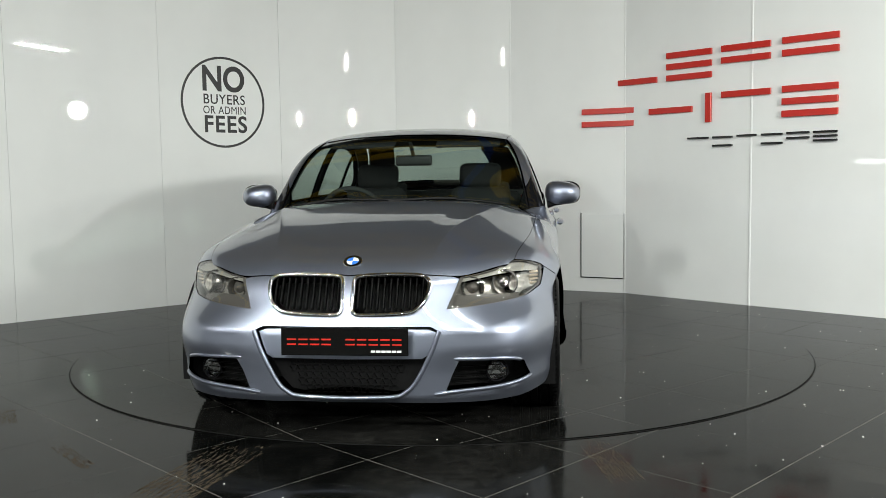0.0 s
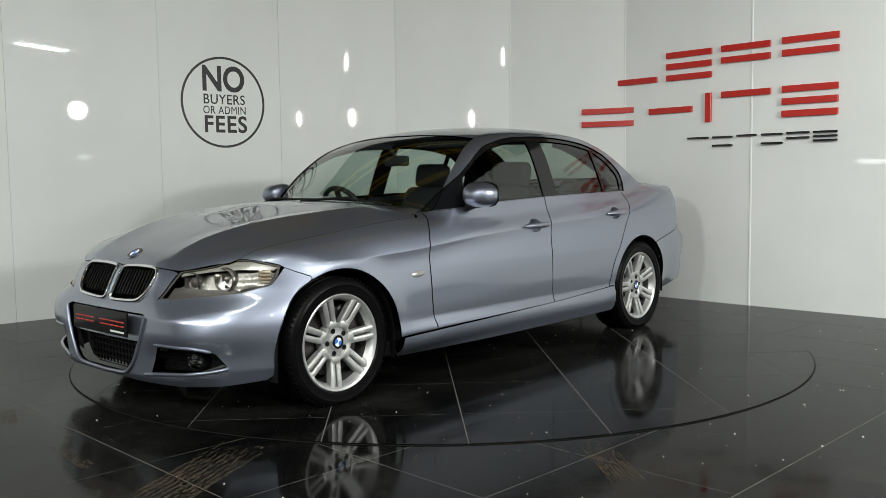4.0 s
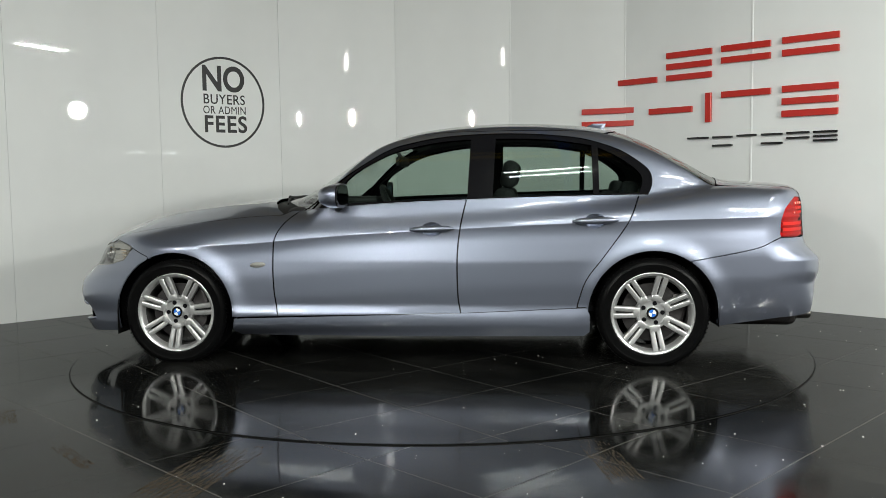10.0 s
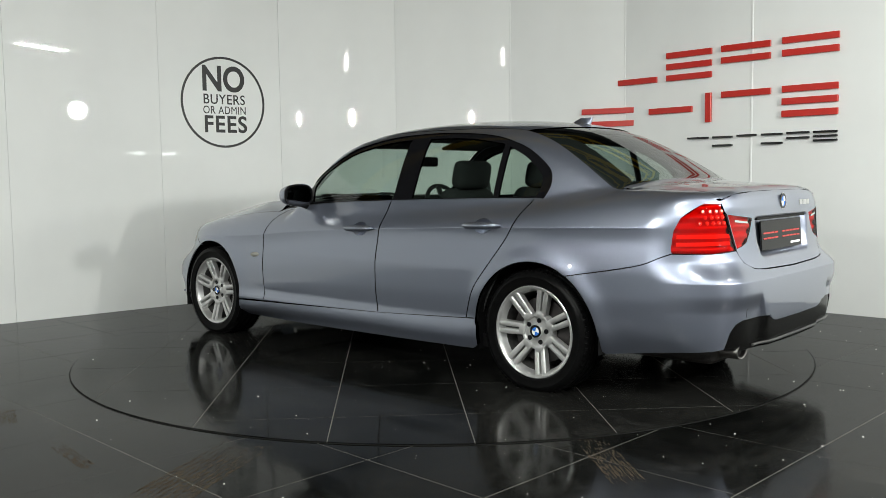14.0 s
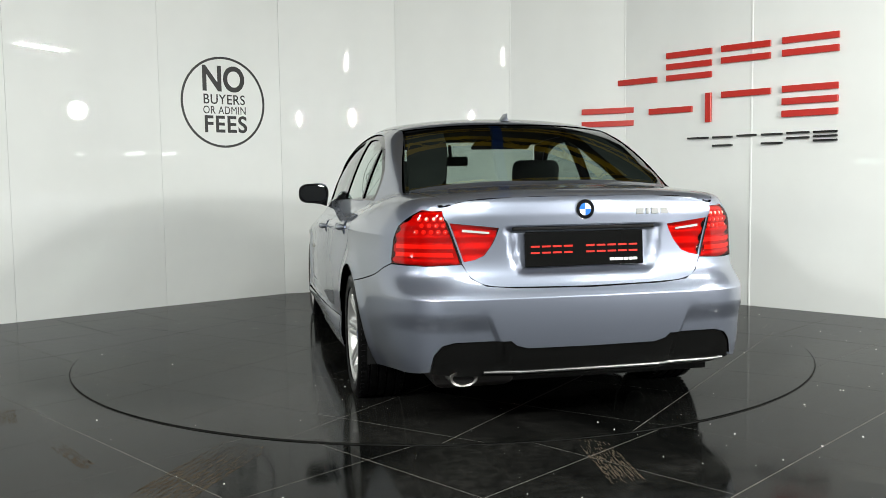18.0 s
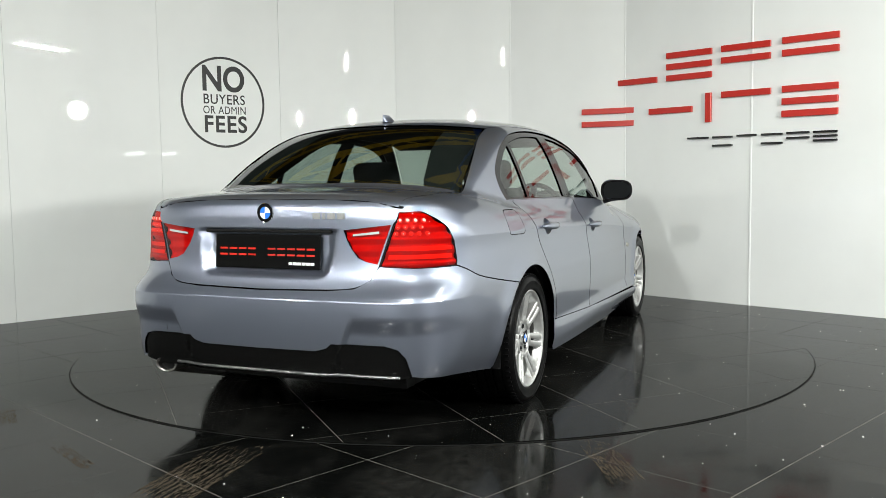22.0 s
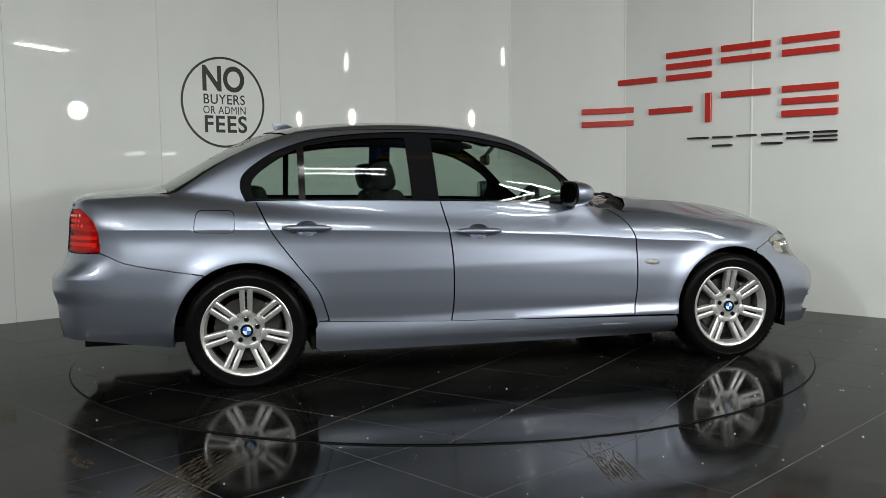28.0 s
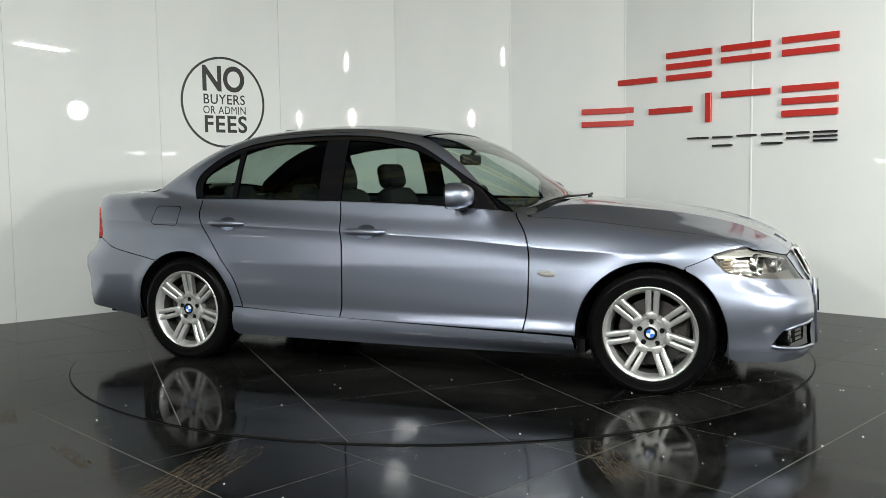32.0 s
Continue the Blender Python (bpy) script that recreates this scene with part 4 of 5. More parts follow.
front_bumper = panel("front_bumper", NOSE, full(bumper_f), PAINT, car, "sports front bumper with three air intakes", holes=[kidney3, flip3(kidney3), intake3, FOG, flip3(FOG)], step=0.02,
                     lines=[[nose(s * y / 40, float(bumper_crease(y / 40)) + o) for y in range(16, 31)] for s in (1, -1) for o in (-0.006, 0.001, 0.007)])
# sill skirts
sill_shape = [flank(x, z - 0.003) for x, z in SILL] + [flank(x, z) for x, z in [(-1.03, 0.30), (-1.03, 0.20), (-1.0, 0.178), (0.99, 0.172), (1.02, 0.20), (1.012, 0.25)]]
both("sill_skirt", SIDE, [(p[0], p[2]) for p in sill_shape], PAINT, car, flat3=False, step=0.02, depth=0.03,
     bulge=lambda v: 0.013 * np.clip((0.315 - v[:, 1]) / 0.06, 0, 1) - 0.25 * np.clip(0.235 - v[:, 1], 0, 1))

# dark inner structure
bm = bmesh.new()
box(bm, (2.1, 1.62, 0.07), (0, 0, 0.215))
box(bm, (0.56, 1.1, 0.08), (1.42, 0, 0.22))
box(bm, (0.9, 1.2, 0.08), (-1.75, 0, 0.26))
part("underbody", bm, BLACK, car)


# wheels
def spoke(bm, a, off_in, off_out, w_in, w_out):
    """A tapered bar from the hub to the rim, its edges softened."""
    turn = Matrix.Rotation(-a, 3, "Y")
    ends = []
    for r, off, w, y0, y1 in ((0.086, off_in, w_in, 0.042, 0.076), (0.108, off_in * 0.8 + off_out * 0.2, w_in * 0.8 + w_out * 0.2, 0.044, 0.079), (0.150, (off_in + off_out) / 2, (w_in + w_out) / 2, 0.050, 0.088), (0.200, off_in * 0.2 + off_out * 0.8, w_in * 0.2 + w_out * 0.8, 0.058, 0.097), (0.224, off_out, w_out, 0.06, 0.0985)):
        h = w / 2
        section = ((y0, -h), (y1 - 0.005, -h), (y1 - 0.001, -h * 0.72), (y1, -h * 0.3), (y1, 0), (y1, h * 0.3), (y1 - 0.001, h * 0.72), (y1 - 0.005, h), (y0, h))
        ends.append([bm.verts.new(turn @ Vector((r, y, off + o))) for y, o in section])
    for p, q in zip(ends, ends[1:]):
        for i in range(9):
            bm.faces.new((p[i], p[(i + 1) % 9], q[(i + 1) % 9], q[i]))
    bm.faces.new(ends[0])
    bm.faces.new(ends[-1][::-1])


def roundel(r, name="badge", parent=None, at=None):
    """A maker's disc as plain shapes: a black ring round blue and white quarters, rimmed in chrome. It faces +z."""
    bm = bmesh.new()
    mats = [CHROME, GLOSS_BLACK, WHITE, BLUE]
    lathe(bm, [(r * 1.0, 0.0), (r * 1.0, 0.003), (r * 0.97, 0.0045), (r * 0.94, 0.0042)], 40, "z")
    k = len(bm.faces)
    lathe(bm, [(r * 0.94, 0.0042), (r * 0.62, 0.0046)], 40, "z")
    bm.faces.ensure_lookup_table()
    for f in bm.faces[k:]:
        f.material_index = 1
    for q in range(4):
        mid = bm.verts.new((0, 0, 0.0052))
        rim = [bm.verts.new((r * 0.62 * math.cos(math.pi / 2 * (q + i / 8)), r * 0.62 * math.sin(math.pi / 2 * (q + i / 8)), 0.0046)) for i in range(9)]
        for a, b in zip(rim, rim[1:]):
            bm.faces.new((mid, a, b)).material_index = 2 + (q % 2)
    bmesh.ops.recalc_face_normals(bm, faces=bm.faces)
    ob = part(name, bm, None, parent, "round badge with blue and white quarters", at)
    for m in mats:
        ob.data.materials.append(m)
    return ob


def wheel():
    hub = new("wheel")
    bm = bmesh.new()
    lathe(bm, [(0.222, -0.10), (0.262, -0.112), (0.290, -0.110), (0.303, -0.098), (0.309, -0.084)], 96)
    grooves = (-0.062, -0.02, 0.02, 0.062)
    tread = [(0.309, -0.084)]
    for g in grooves:
        tread += [(0.311, g - 0.006), (0.303, g - 0.004), (0.303, g + 0.004), (0.311, g + 0.006)]
    tread += [(0.309, 0.084)]
    lathe(bm, tread, 96)
    lathe(bm, [(0.309, 0.084), (0.303, 0.098), (0.290, 0.110), (0.276, 0.1135), (0.274, 0.1125), (0.252, 0.113), (0.238, 0.110), (0.231, 0.100)], 96)
    for i in range(72):
        a = 2 * math.pi * i / 72
        for y, sl in ((0.090, 0.2), (-0.090, -0.2)):
            box(bm, (0.006, 0.022, 0.010), (0.3075 * math.cos(a), y, 0.3075 * math.sin(a)), Matrix.Rotation(-a, 3, "Y"))
    me = bpy.data.meshes.new("tyre")
    bm.to_mesh(me)
    hang("tyre", smooth(me), RUBBER, hub)
    bm = bmesh.new()
    lathe(bm, [(0.200, 0.062), (0.208, 0.080), (0.2125, 0.094), (0.219, 0.1015), (0.228, 0.105), (0.2325, 0.103), (0.2335, 0.100), (0.231, 0.094)], 80)
    for i in range(7):
        a = 2 * math.pi * i / 7 + math.pi / 2
        spoke(bm, a, -0.0165, -0.0210, 0.0265, 0.0290)
        spoke(bm, a, 0.0165, 0.0210, 0.0265, 0.0290)
        web = Matrix.Rotation(-a, 3, "Y")
        box(bm, (0.040, 0.030, 0.058), web @ Vector((0.089, 0.0635, 0)), web, bevel=0.008)
    lathe(bm, [(0.0, 0.078), (0.033, 0.078), (0.035, 0.068), (0.042, 0.066), (0.070, 0.068), (0.078, 0.076), (0.088, 0.0765), (0.093, 0.070), (0.094, 0.03)], 56)
    me = bpy.data.meshes.new("rim")
    bm.to_mesh(me)
    bm.free()
    hang("rim", smooth(me), ALLOY, hub, "silver alloy rim with seven double spokes")
    bm = bmesh.new()
    lathe(bm, [(0.204, -0.09), (0.200, 0.0), (0.199, 0.062)], 64)
    me = bpy.data.meshes.new("barrel")
    bm.to_mesh(me)
    bm.free()
    hang("barrel", smooth(me), SHADED_ALLOY, hub, "inside of the rim, its shade put into the colour")
    for i in range(5):
        a = 2 * math.pi * i / 5 + 0.3
        bm = bmesh.new()
        lathe(bm, [(0.0125, 0.0650), (0.0125, 0.0715), (0.0105, 0.0722), (0.008, 0.0700), (0.0, 0.0698)], 16, at=(0.057 * math.cos(a), 0, 0.057 * math.sin(a)))
        part("wheel_bolt", bm, GLOSS_BLACK, hub)
    bm = bmesh.new()
    lathe(bm, [(0.0, 0.012), (0.085, 0.012), (0.09, 0.024), (0.165, 0.024), (0.165, 0.0), (0.09, 0.0)], 56)
    part("brake_disc", bm, DARK_METAL, hub)
    bm = bmesh.new()
    box(bm, (0.10, 0.07, 0.22), (-0.135, 0.0, 0.03), bevel=0.02)
    part("brake_caliper", bm, DARK_METAL, hub)
    roundel(0.034, "centre_cap", hub, Matrix.Translation((0, 0.078, 0)) @ Matrix.Rotation(radians(-90), 4, "X"))
    return hub


first = wheel()
first.parent = car
WHEELS = [first] + [copy_thing(first, Matrix()) for _ in range(3)]
SPIN = {w.name: a for w, a in zip(WHEELS, (19, -15, -3, 0))}
for w, (x, y, turn) in zip(WHEELS, ((WHEEL_X, 0.752, 0), (-WHEEL_X, 0.76, 0), (WHEEL_X, -0.752, 180), (-WHEEL_X, -0.76, 180))):
    w.matrix_local = pose(x, y, 0.302, 0, 0, turn) @ Matrix.Rotation(radians(SPIN[w.name]), 4, 'Y')
for x in (WHEEL_X, -WHEEL_X):
    for s in (1, -1):
        bm = bmesh.new()
        n = 24
        ring = [(x + (ARCH_R + 0.004) * math.cos(math.pi * i / n), WHEEL_Z + (ARCH_R + 0.004) * math.sin(math.pi * i / n)) for i in range(n + 1)]
        ring = [(ring[0][0], 0.17)] + ring + [(ring[-1][0], 0.225 if x < 0 else 0.17)]
        rows = [[bm.verts.new((u, s * y, z)) for u, z in ring] for y in (0.50, 0.845)]
        for i in range(len(ring) - 1):
            bm.faces.new((rows[0][i], rows[0][i + 1], rows[1][i + 1], rows[1][i]))
        bm.faces.new(rows[0])
        part("wheel_arch_liner", bm, BLACK, car)

# ---- lamps, grille, plates and small parts of the car ----
DEEP_BLACK = material("deep_black_plastic", (0.002, 0.002, 0.002), 0.4, spec=0.06)
SILVERED = material("silvered_lamp_bowl", (0.42, 0.40, 0.37), 0.30, 0.6)
BRIGHT = material("bright_indicator_bowl", (0.80, 0.78, 0.74), 0.2, 0.5)
RING = material("bright_lamp_ring", (0.58, 0.57, 0.55), 0.16, 0.9)
GREY = material("dark_grey_lamp_trim", (0.14, 0.13, 0.12), 0.35)
BROW = material("pale_lamp_reflector", (0.66, 0.65, 0.61), 0.22, 0.4)
RED_GLASS = clear_glass("red_lamp_lens", (0.90, 0.11, 0.07), 0.0, 0.16)
STRIP = material("dull_grey_trim_strip", (0.13, 0.13, 0.13), 0.35, 0.8)
TIP = material("exhaust_steel", (0.26, 0.25, 0.24), 0.30, 1.0)
# The dark base stands in for the dark hall that the mirror would reflect.
MIRROR = material("darkened_mirror_glass", (0.06, 0.062, 0.066), 0.02, 1.0)


def sided(p, s):
    return [(x, y * s, z) for x, y, z in p]


for s in (1, -1):
    k = sided(kidney3, s)
    grille = panel("grille", NOSE, k, DEEP_BLACK, car, "black kidney-shaped grille with a chrome surround", step=0.05, lift=-0.06, depth=0)
    bm = bmesh.new()
    loop = [Vector(p) for p in bend(k + k[:1], 4)[:-1]]
    tube(bm, [p + Vector((0.004, 0, 0)) for p in loop], 0.0095, 8, close=True)
    me = bpy.data.meshes.new("surround")
    bm.to_mesh(me)
    hang("surround", smooth(me, 80), CHROME, grille, "chrome surround")
    for i in range(11):
        y = 0.042 + 0.0265 * i
        hi, lo = nose(y, 0.662), nose(y, 0.540 if y < 0.26 else 0.56)
        bm = bmesh.new()
        mid = [(hi[j] + lo[j]) / 2 for j in range(3)]
        lean = math.atan2(lo[0] - hi[0], hi[2] - lo[2])
        box(bm, (0.03, 0.007, hi[2] - lo[2] + 0.01), (mid[0] - 0.018, s * y, mid[2]), Matrix.Rotation(-lean, 3, "Y"), bevel=0.002, seg=1)
        part("slat", bm, DEEP_BLACK, grille)

intake_grille = panel("lower_grille", NOSE, intake3, BLACK, car, "black honeycomb lower intake", step=0.05, lift=-0.07, depth=0)
bm = bmesh.new()
for i in range(9):
    z = 0.21 + 0.028 * i
    half = 0.19 + (z - 0.2) * 0.62
    for j in range(int(half * 2 / 0.032)):
        y = -half + 0.032 * j + (0.016 if i % 2 else 0)
        if abs(y) < half:
            for a in (60, -60, 0):
                box(bm, (0.006, 0.019, 0.003), (2.062 + 0.008 * math.sin(a), y + (0.012 if a == 60 else -0.012 if a else 0), z + (0.006 if a else -0.010)), Matrix.Rotation(radians(a), 3, "X"))
part("mesh", bm, DEEP_BLACK, intake_grille)

# bright edges round the intakes
bm = bmesh.new()
edge = [nose(y, z) for y, z in bend(INTAKE[2:], 5)]
edge = edge + [(x, -y, z) for x, y, z in edge[-2::-1]]
tube(bm, [(x + 0.002, y, z) for x, y, z in edge], 0.0095, 10)
for s in (1, -1):
    low_edge = [nose(y, z) for y, z in bend([(0.36, 0.212), (0.45, 0.222), (0.60, 0.232), (0.70, 0.246), (0.742, 0.258)], 4)]
    tube(bm, [(x + 0.001, s * y, z - 0.004) for x, y, z in low_edge], [0.006] + [0.009] * (len(low_edge) - 2) + [0.005], 8)
    top_edge = [nose(y, z) for y, z in bend([(0.44, 0.352), (0.55, 0.350), (0.65, 0.346), (0.705, 0.330)], 4)]
    tube(bm, [(x - 0.001, s * y, z) for x, y, z in top_edge], [0.004] + [0.008] * (len(top_edge) - 2) + [0.004], 8)
me = bpy.data.meshes.new("intake_edge")
bm.to_mesh(me)
hang("intake_edge", smooth(me, 70), PAINT, front_bumper, "raised painted edges of the intakes")

# fog lamps in their pockets
for s in (1, -1):
    pocket = panel("fog_pocket", NOSE, sided(FOG, s), BLACK, car, step=0.05, lift=-0.075, depth=0)
    bm = bmesh.new()
    for i in range(4):
        tube(bm, [nose(0.42 + 0.01 * i, 0.245 + 0.022 * i), nose(0.62, 0.245 + 0.022 * i)], 0.003, 5)
    bmesh.ops.translate(bm, verts=bm.verts, vec=(-0.045, 0, 0))
    if s < 0:
        bmesh.ops.scale(bm, vec=(1, -1, 1), verts=bm.verts)
        bmesh.ops.reverse_faces(bm, faces=bm.faces)
    part("mesh", bm, DEEP_BLACK, pocket)
    fog = new("fog_lamp")
    fog.parent = car
    spot = nose(0.605, 0.284)
    fog.matrix_local = Matrix.Translation((spot[0] - 0.042, s * spot[1], spot[2])) @ Matrix.Rotation(radians(s * 12), 4, "Z")
    bm = bmesh.new()
    lathe(bm, [(0.046, -0.05), (0.047, 0.0), (0.043, 0.006), (0.038, 0.0)], 32, "x")
    part("ring", bm, GLOSS_BLACK, fog)
    bm = bmesh.new()
    lathe(bm, [(0.0, -0.03), (0.02, -0.026), (0.038, 0.0)], 32, "x")
    me = bpy.data.meshes.new("reflector")
    bm.to_mesh(me)
    hang("reflector", smooth(me), CHROME, fog)
    bm = bmesh.new()
    lathe(bm, [(0.039, 0.001), (0.03, 0.006), (0.0, 0.011)], 32, "x")
    me = bpy.data.meshes.new("lens")
    bm.to_mesh(me)
    hang("lens", smooth(me), LENS, fog)

# headlights
for s in (1, -1):
    h3 = sided(HEAD, s)
    head = panel("headlight", NOSE, h3, LENS, car, "clear twin-ring headlight", step=0.03, depth=0.0, lift=-0.002)
    panel("lamp_bowl", NOSE, h3, SILVERED, head, step=0.03, lift=-0.065, depth=0, bulge=lambda v: 0.012 * np.sin(v[:, 0] * 60) * np.sin(v[:, 1] * 70))
    middle = [sum(p[i] for p in HEAD) / len(HEAD) for i in range(3)]
    panel("housing", NOSE, h3, GREY, head, "grey lamp housing edge", holes=[sided([tuple(c + (q - c) * 0.94 for q, c in zip(p, middle)) for p in HEAD], s)], step=0.02, lift=-0.006, depth=0.06)
    lower = sided([HEAD[0], nose(0.43, 0.606), nose(0.57, 0.600), nose(0.70, 0.594), nose(0.722, 0.580), nose(0.561, 0.562)], s)
    panel("trim", NOSE, lower, GREY, head, step=0.03, lift=-0.03, depth=0.02)
    brow = sided([nose(0.459, 0.664), nose(0.535, 0.678), nose(0.60, 0.693), lid(1.824, 0.648), lid(1.768, 0.704), flank(1.672, 0.686), flank(1.70, 0.670), nose(0.69, 0.680), nose(0.60, 0.674), nose(0.46, 0.652)], s)
    panel("brow", NOSE, brow, BROW, head, step=0.025, lift=-0.014, depth=0.02)
    facet = sided([nose(0.672, 0.668), flank(1.715, 0.668), flank(1.690, 0.655), flank(1.700, 0.640), flank(1.730, 0.608), nose(0.705, 0.592), nose(0.668, 0.610)], s)
    panel("indicator_bowl", NOSE, facet, BRIGHT, head, "bright faceted indicator reflector", step=0.008, lift=-0.030, depth=0.02, bulge=lambda v: 0.005 * np.abs(np.sin(v[:, 0] * 130)) + 0.003 * np.sin(v[:, 1] * 260))
    bm = bmesh.new()
    for i in range(4):
        p = (1.722 + 0.004 * i, s * 0.752, 0.615 + 0.016 * i)
        box(bm, (0.012, 0.055, 0.010), p, Matrix.Rotation(radians(s * 52), 3, "Z"), bevel=0.003, seg=1)
    part("indicator_bars", bm, AMBER, head, "amber indicator bars")
    for (x, y, z, r) in ((1.945, 0.505, 0.617, 0.046), (1.862, 0.632, 0.629, 0.056)):
        at = Matrix.Translation((x, s * y, z)) @ Matrix.Rotation(radians(s * 14), 4, "Z")
        bm = bmesh.new()
        lathe(bm, [(r * 0.98, -0.05), (r * 1.04, 0.0), (r * 1.0, 0.007), (r * 0.90, 0.008), (r * 0.86, 0.0), (r * 0.74, -0.03), (r * 0.5, -0.045), (0, -0.05)], 40, "x")
        me = bpy.data.meshes.new("reflector_ring")
        bm.to_mesh(me)
        hang("reflector_ring", smooth(me, 50), RING, head, at=at)
        bm = bmesh.new()
        lathe(bm, [(r * 0.62, -0.032), (r * 0.56, -0.015), (r * 0.38, -0.003), (0, 0.003)], 32, "x")
        me = bpy.data.meshes.new("projector")
        bm.to_mesh(me)
        hang("projector", smooth(me), GREY if r < 0.05 else RING, head, at=at)

# rear lamps
OUTER_LAMP = LAMP_EDGE[:1] + [tail(0.594, 0.938), tail(0.592, 0.902), tail(0.585, 0.893), tail(0.531, 0.726)] + [tail(0.66, 0.718)] + LAMP_EDGE[:0:-1]
for s in (1, -1):
    lamp = panel("tail_lamp", TAIL, sided(OUTER_LAMP, s), RED_GLASS, car, "red wrap-round rear lamp", step=0.03, depth=0.004)
    panel("lamp_bowl", TAIL, sided(OUTER_LAMP, s), RED_LIGHT, lamp, step=0.012, lift=-0.014, depth=0, bulge=lambda v: 0.006 * np.sign(np.sin(v[:, 1] * 130)))
    for i in range(3):
        for j in range(5):
            p = tail(0.602 + 0.027 * j - 0.007 * i, 0.905 - 0.026 * i)
            if p[1] < 0.70:
                bm = bmesh.new()
                lathe(bm, [(0.010, -0.016), (0.009, -0.010), (0.0, -0.007)], 12, "x", at=(0, 0, 0))
                part("diode", bm, RED_PALE, lamp, at=Matrix.Translation((p[0] - 0.008, s * p[1], p[2])) @ Matrix.Rotation(radians(180 - s * 20), 4, "Z"))
    for z in (0.752, 0.785):
        strip = [flank(-2.10, z), tail(0.66, z), tail(0.555, z), tail(0.560, z + 0.018), tail(0.66, z + 0.018), flank(-2.10, z + 0.018)]
        panel("light_bar", TAIL, sided(strip, s), RED_PALE, lamp, step=0.02, lift=-0.004, depth=0.01)
    inner = panel("boot_lamp", TAIL, sided(INNER_LAMP, s), RED_GLASS, boot, "red rear lamp on the boot lid", step=0.03, depth=0.004)
    panel("lamp_bowl", TAIL, sided(INNER_LAMP, s), RED_LIGHT, inner, step=0.012, lift=-0.014, depth=0, bulge=lambda v: 0.006 * np.sign(np.sin(v[:, 1] * 130)))
    rev = [tail(0.520, 0.864), tail(0.410, 0.852), tail(0.410, 0.844), tail(0.520, 0.854)]
    panel("reversing_strip", TAIL, sided(rev, s), BROW, inner, step=0.02, lift=0.001, depth=0.006)

# dark joints between the wing lamps and the boot lamps
for s in (1, -1):
    joint = [tail(0.5225, 0.728), tail(0.5290, 0.728), tail(0.5815, 0.893), tail(0.575, 0.893)]
    panel("lamp_joint", TAIL, sided(joint, s), BLACK, car, step=0.015, lift=0.0025, depth=0.01)

# badges
n0 = skin_normal(np.array([lid(1.945, 0.0)]))[0]
roundel(0.041, "badge", car, Matrix.Translation(lid(1.945, 0.0)) @ Vector(n0).to_track_quat("Z", "Y").to_matrix().to_4x4())
pr = tail(0.0, 0.937)
roundel(0.041, "badge", car, Matrix.Translation((pr[0] - 0.001, 0, pr[2])) @ Matrix.Rotation(radians(-90), 4, "Y") @ Matrix.Rotation(radians(90), 4, "Z"))
bm = bmesh.new()
for i, w in enumerate((0.034, 0.014, 0.034, 0.034)):
    y = -0.245 - (0, 0.034, 0.068, 0.112)[i]
    box(bm, (0.006, w, 0.026), (tail(-y, 0.925)[0] - 0.001, y, 0.925), bevel=0.0015, seg=1)
part("model_badge", bm, ALLOY, boot, "plain chrome bars in place of a model mark")


# plates
def plate(name, at, parent):
    bm = bmesh.new()
    box(bm, (0.008, 0.52, 0.112), (0, 0, 0), bevel=0.003, seg=2)
    ob = part(name, bm, PLATE, parent, "glossy black show plate with red and white bars", at=at)
    for k, (y0, n) in enumerate(((-0.235, 4), (0.005, 5))):
        for i in range(n):
            bm = bmesh.new()
            w = 0.038
            for z in (0.004, -0.016):
                box(bm, (0.002, w, 0.006), (0.0045, y0 + w / 2 + i * 0.0475, z + 0.005), bevel=0.0005, seg=1)
            part("letter_bar", bm, SIGN_RED, ob)
    bm = bmesh.new()
    for i in range(6):
        box(bm, (0.002, 0.018, 0.009), (0.0045, 0.118 + i * 0.021, -0.038), bevel=0.0005, seg=1)
    part("caption_bar", bm, WHITE, ob)
    return ob


plate("number_plate", Matrix.Translation((2.137, 0, 0.423)) @ Matrix.Rotation(radians(-2), 4, "Y"), car)
panel("plate_holder", NOSE, full([nose(y, z) for y, z in [(0.0, 0.474), (0.335, 0.476), (0.366, 0.460), (0.335, 0.365), (0.31, 0.350), (0.0, 0.346)]]), PAINT, car, step=0.03, lift=-0.022, depth=0.05)
plate("number_plate", Matrix.Translation((-2.279, 0, 0.775)) @ Matrix.Rotation(radians(180), 4, "Z") @ Matrix.Rotation(radians(-4), 4, "Y") @ Matrix.Diagonal((1, 1, 1.28, 1)), boot)
# A black strip stands in for the shadow under the boot's lip.
bm = bmesh.new()
box(bm, (0.02, 0.62, 0.014), (-2.272, 0, 0.861), bevel=0.004)
part("boot_release", bm, BLACK, boot, "black strip standing in for the shadow under the boot's lip")
bm = bmesh.new()
box(bm, (0.05, 0.21, 0.022), (-1.735, 0, 1.035), Matrix.Rotation(radians(-28), 3, "Y"), bevel=0.006)
part("high_brake_lamp", bm, GREY, car, "grey brake lamp behind the rear window")

# rear diffuser strip and exhaust
bm = bmesh.new()
tube(bm, [tail(-0.62 + 1.07 * i / 20, 0.287) for i in range(21)], 0.0065, 8)
part("diffuser_strip", bm, STRIP, car, "bright strip along the diffuser")
bm = bmesh.new()
lathe(bm, [(0.035, -0.16), (0.035, 0.03), (0.032, 0.036), (0.026, 0.033), (0.025, -0.02)], 32, "x")
bmesh.ops.scale(bm, vec=(-1, 1.75, 1), verts=bm.verts)
me = bpy.data.meshes.new("exhaust_pipe")
bm.to_mesh(me)
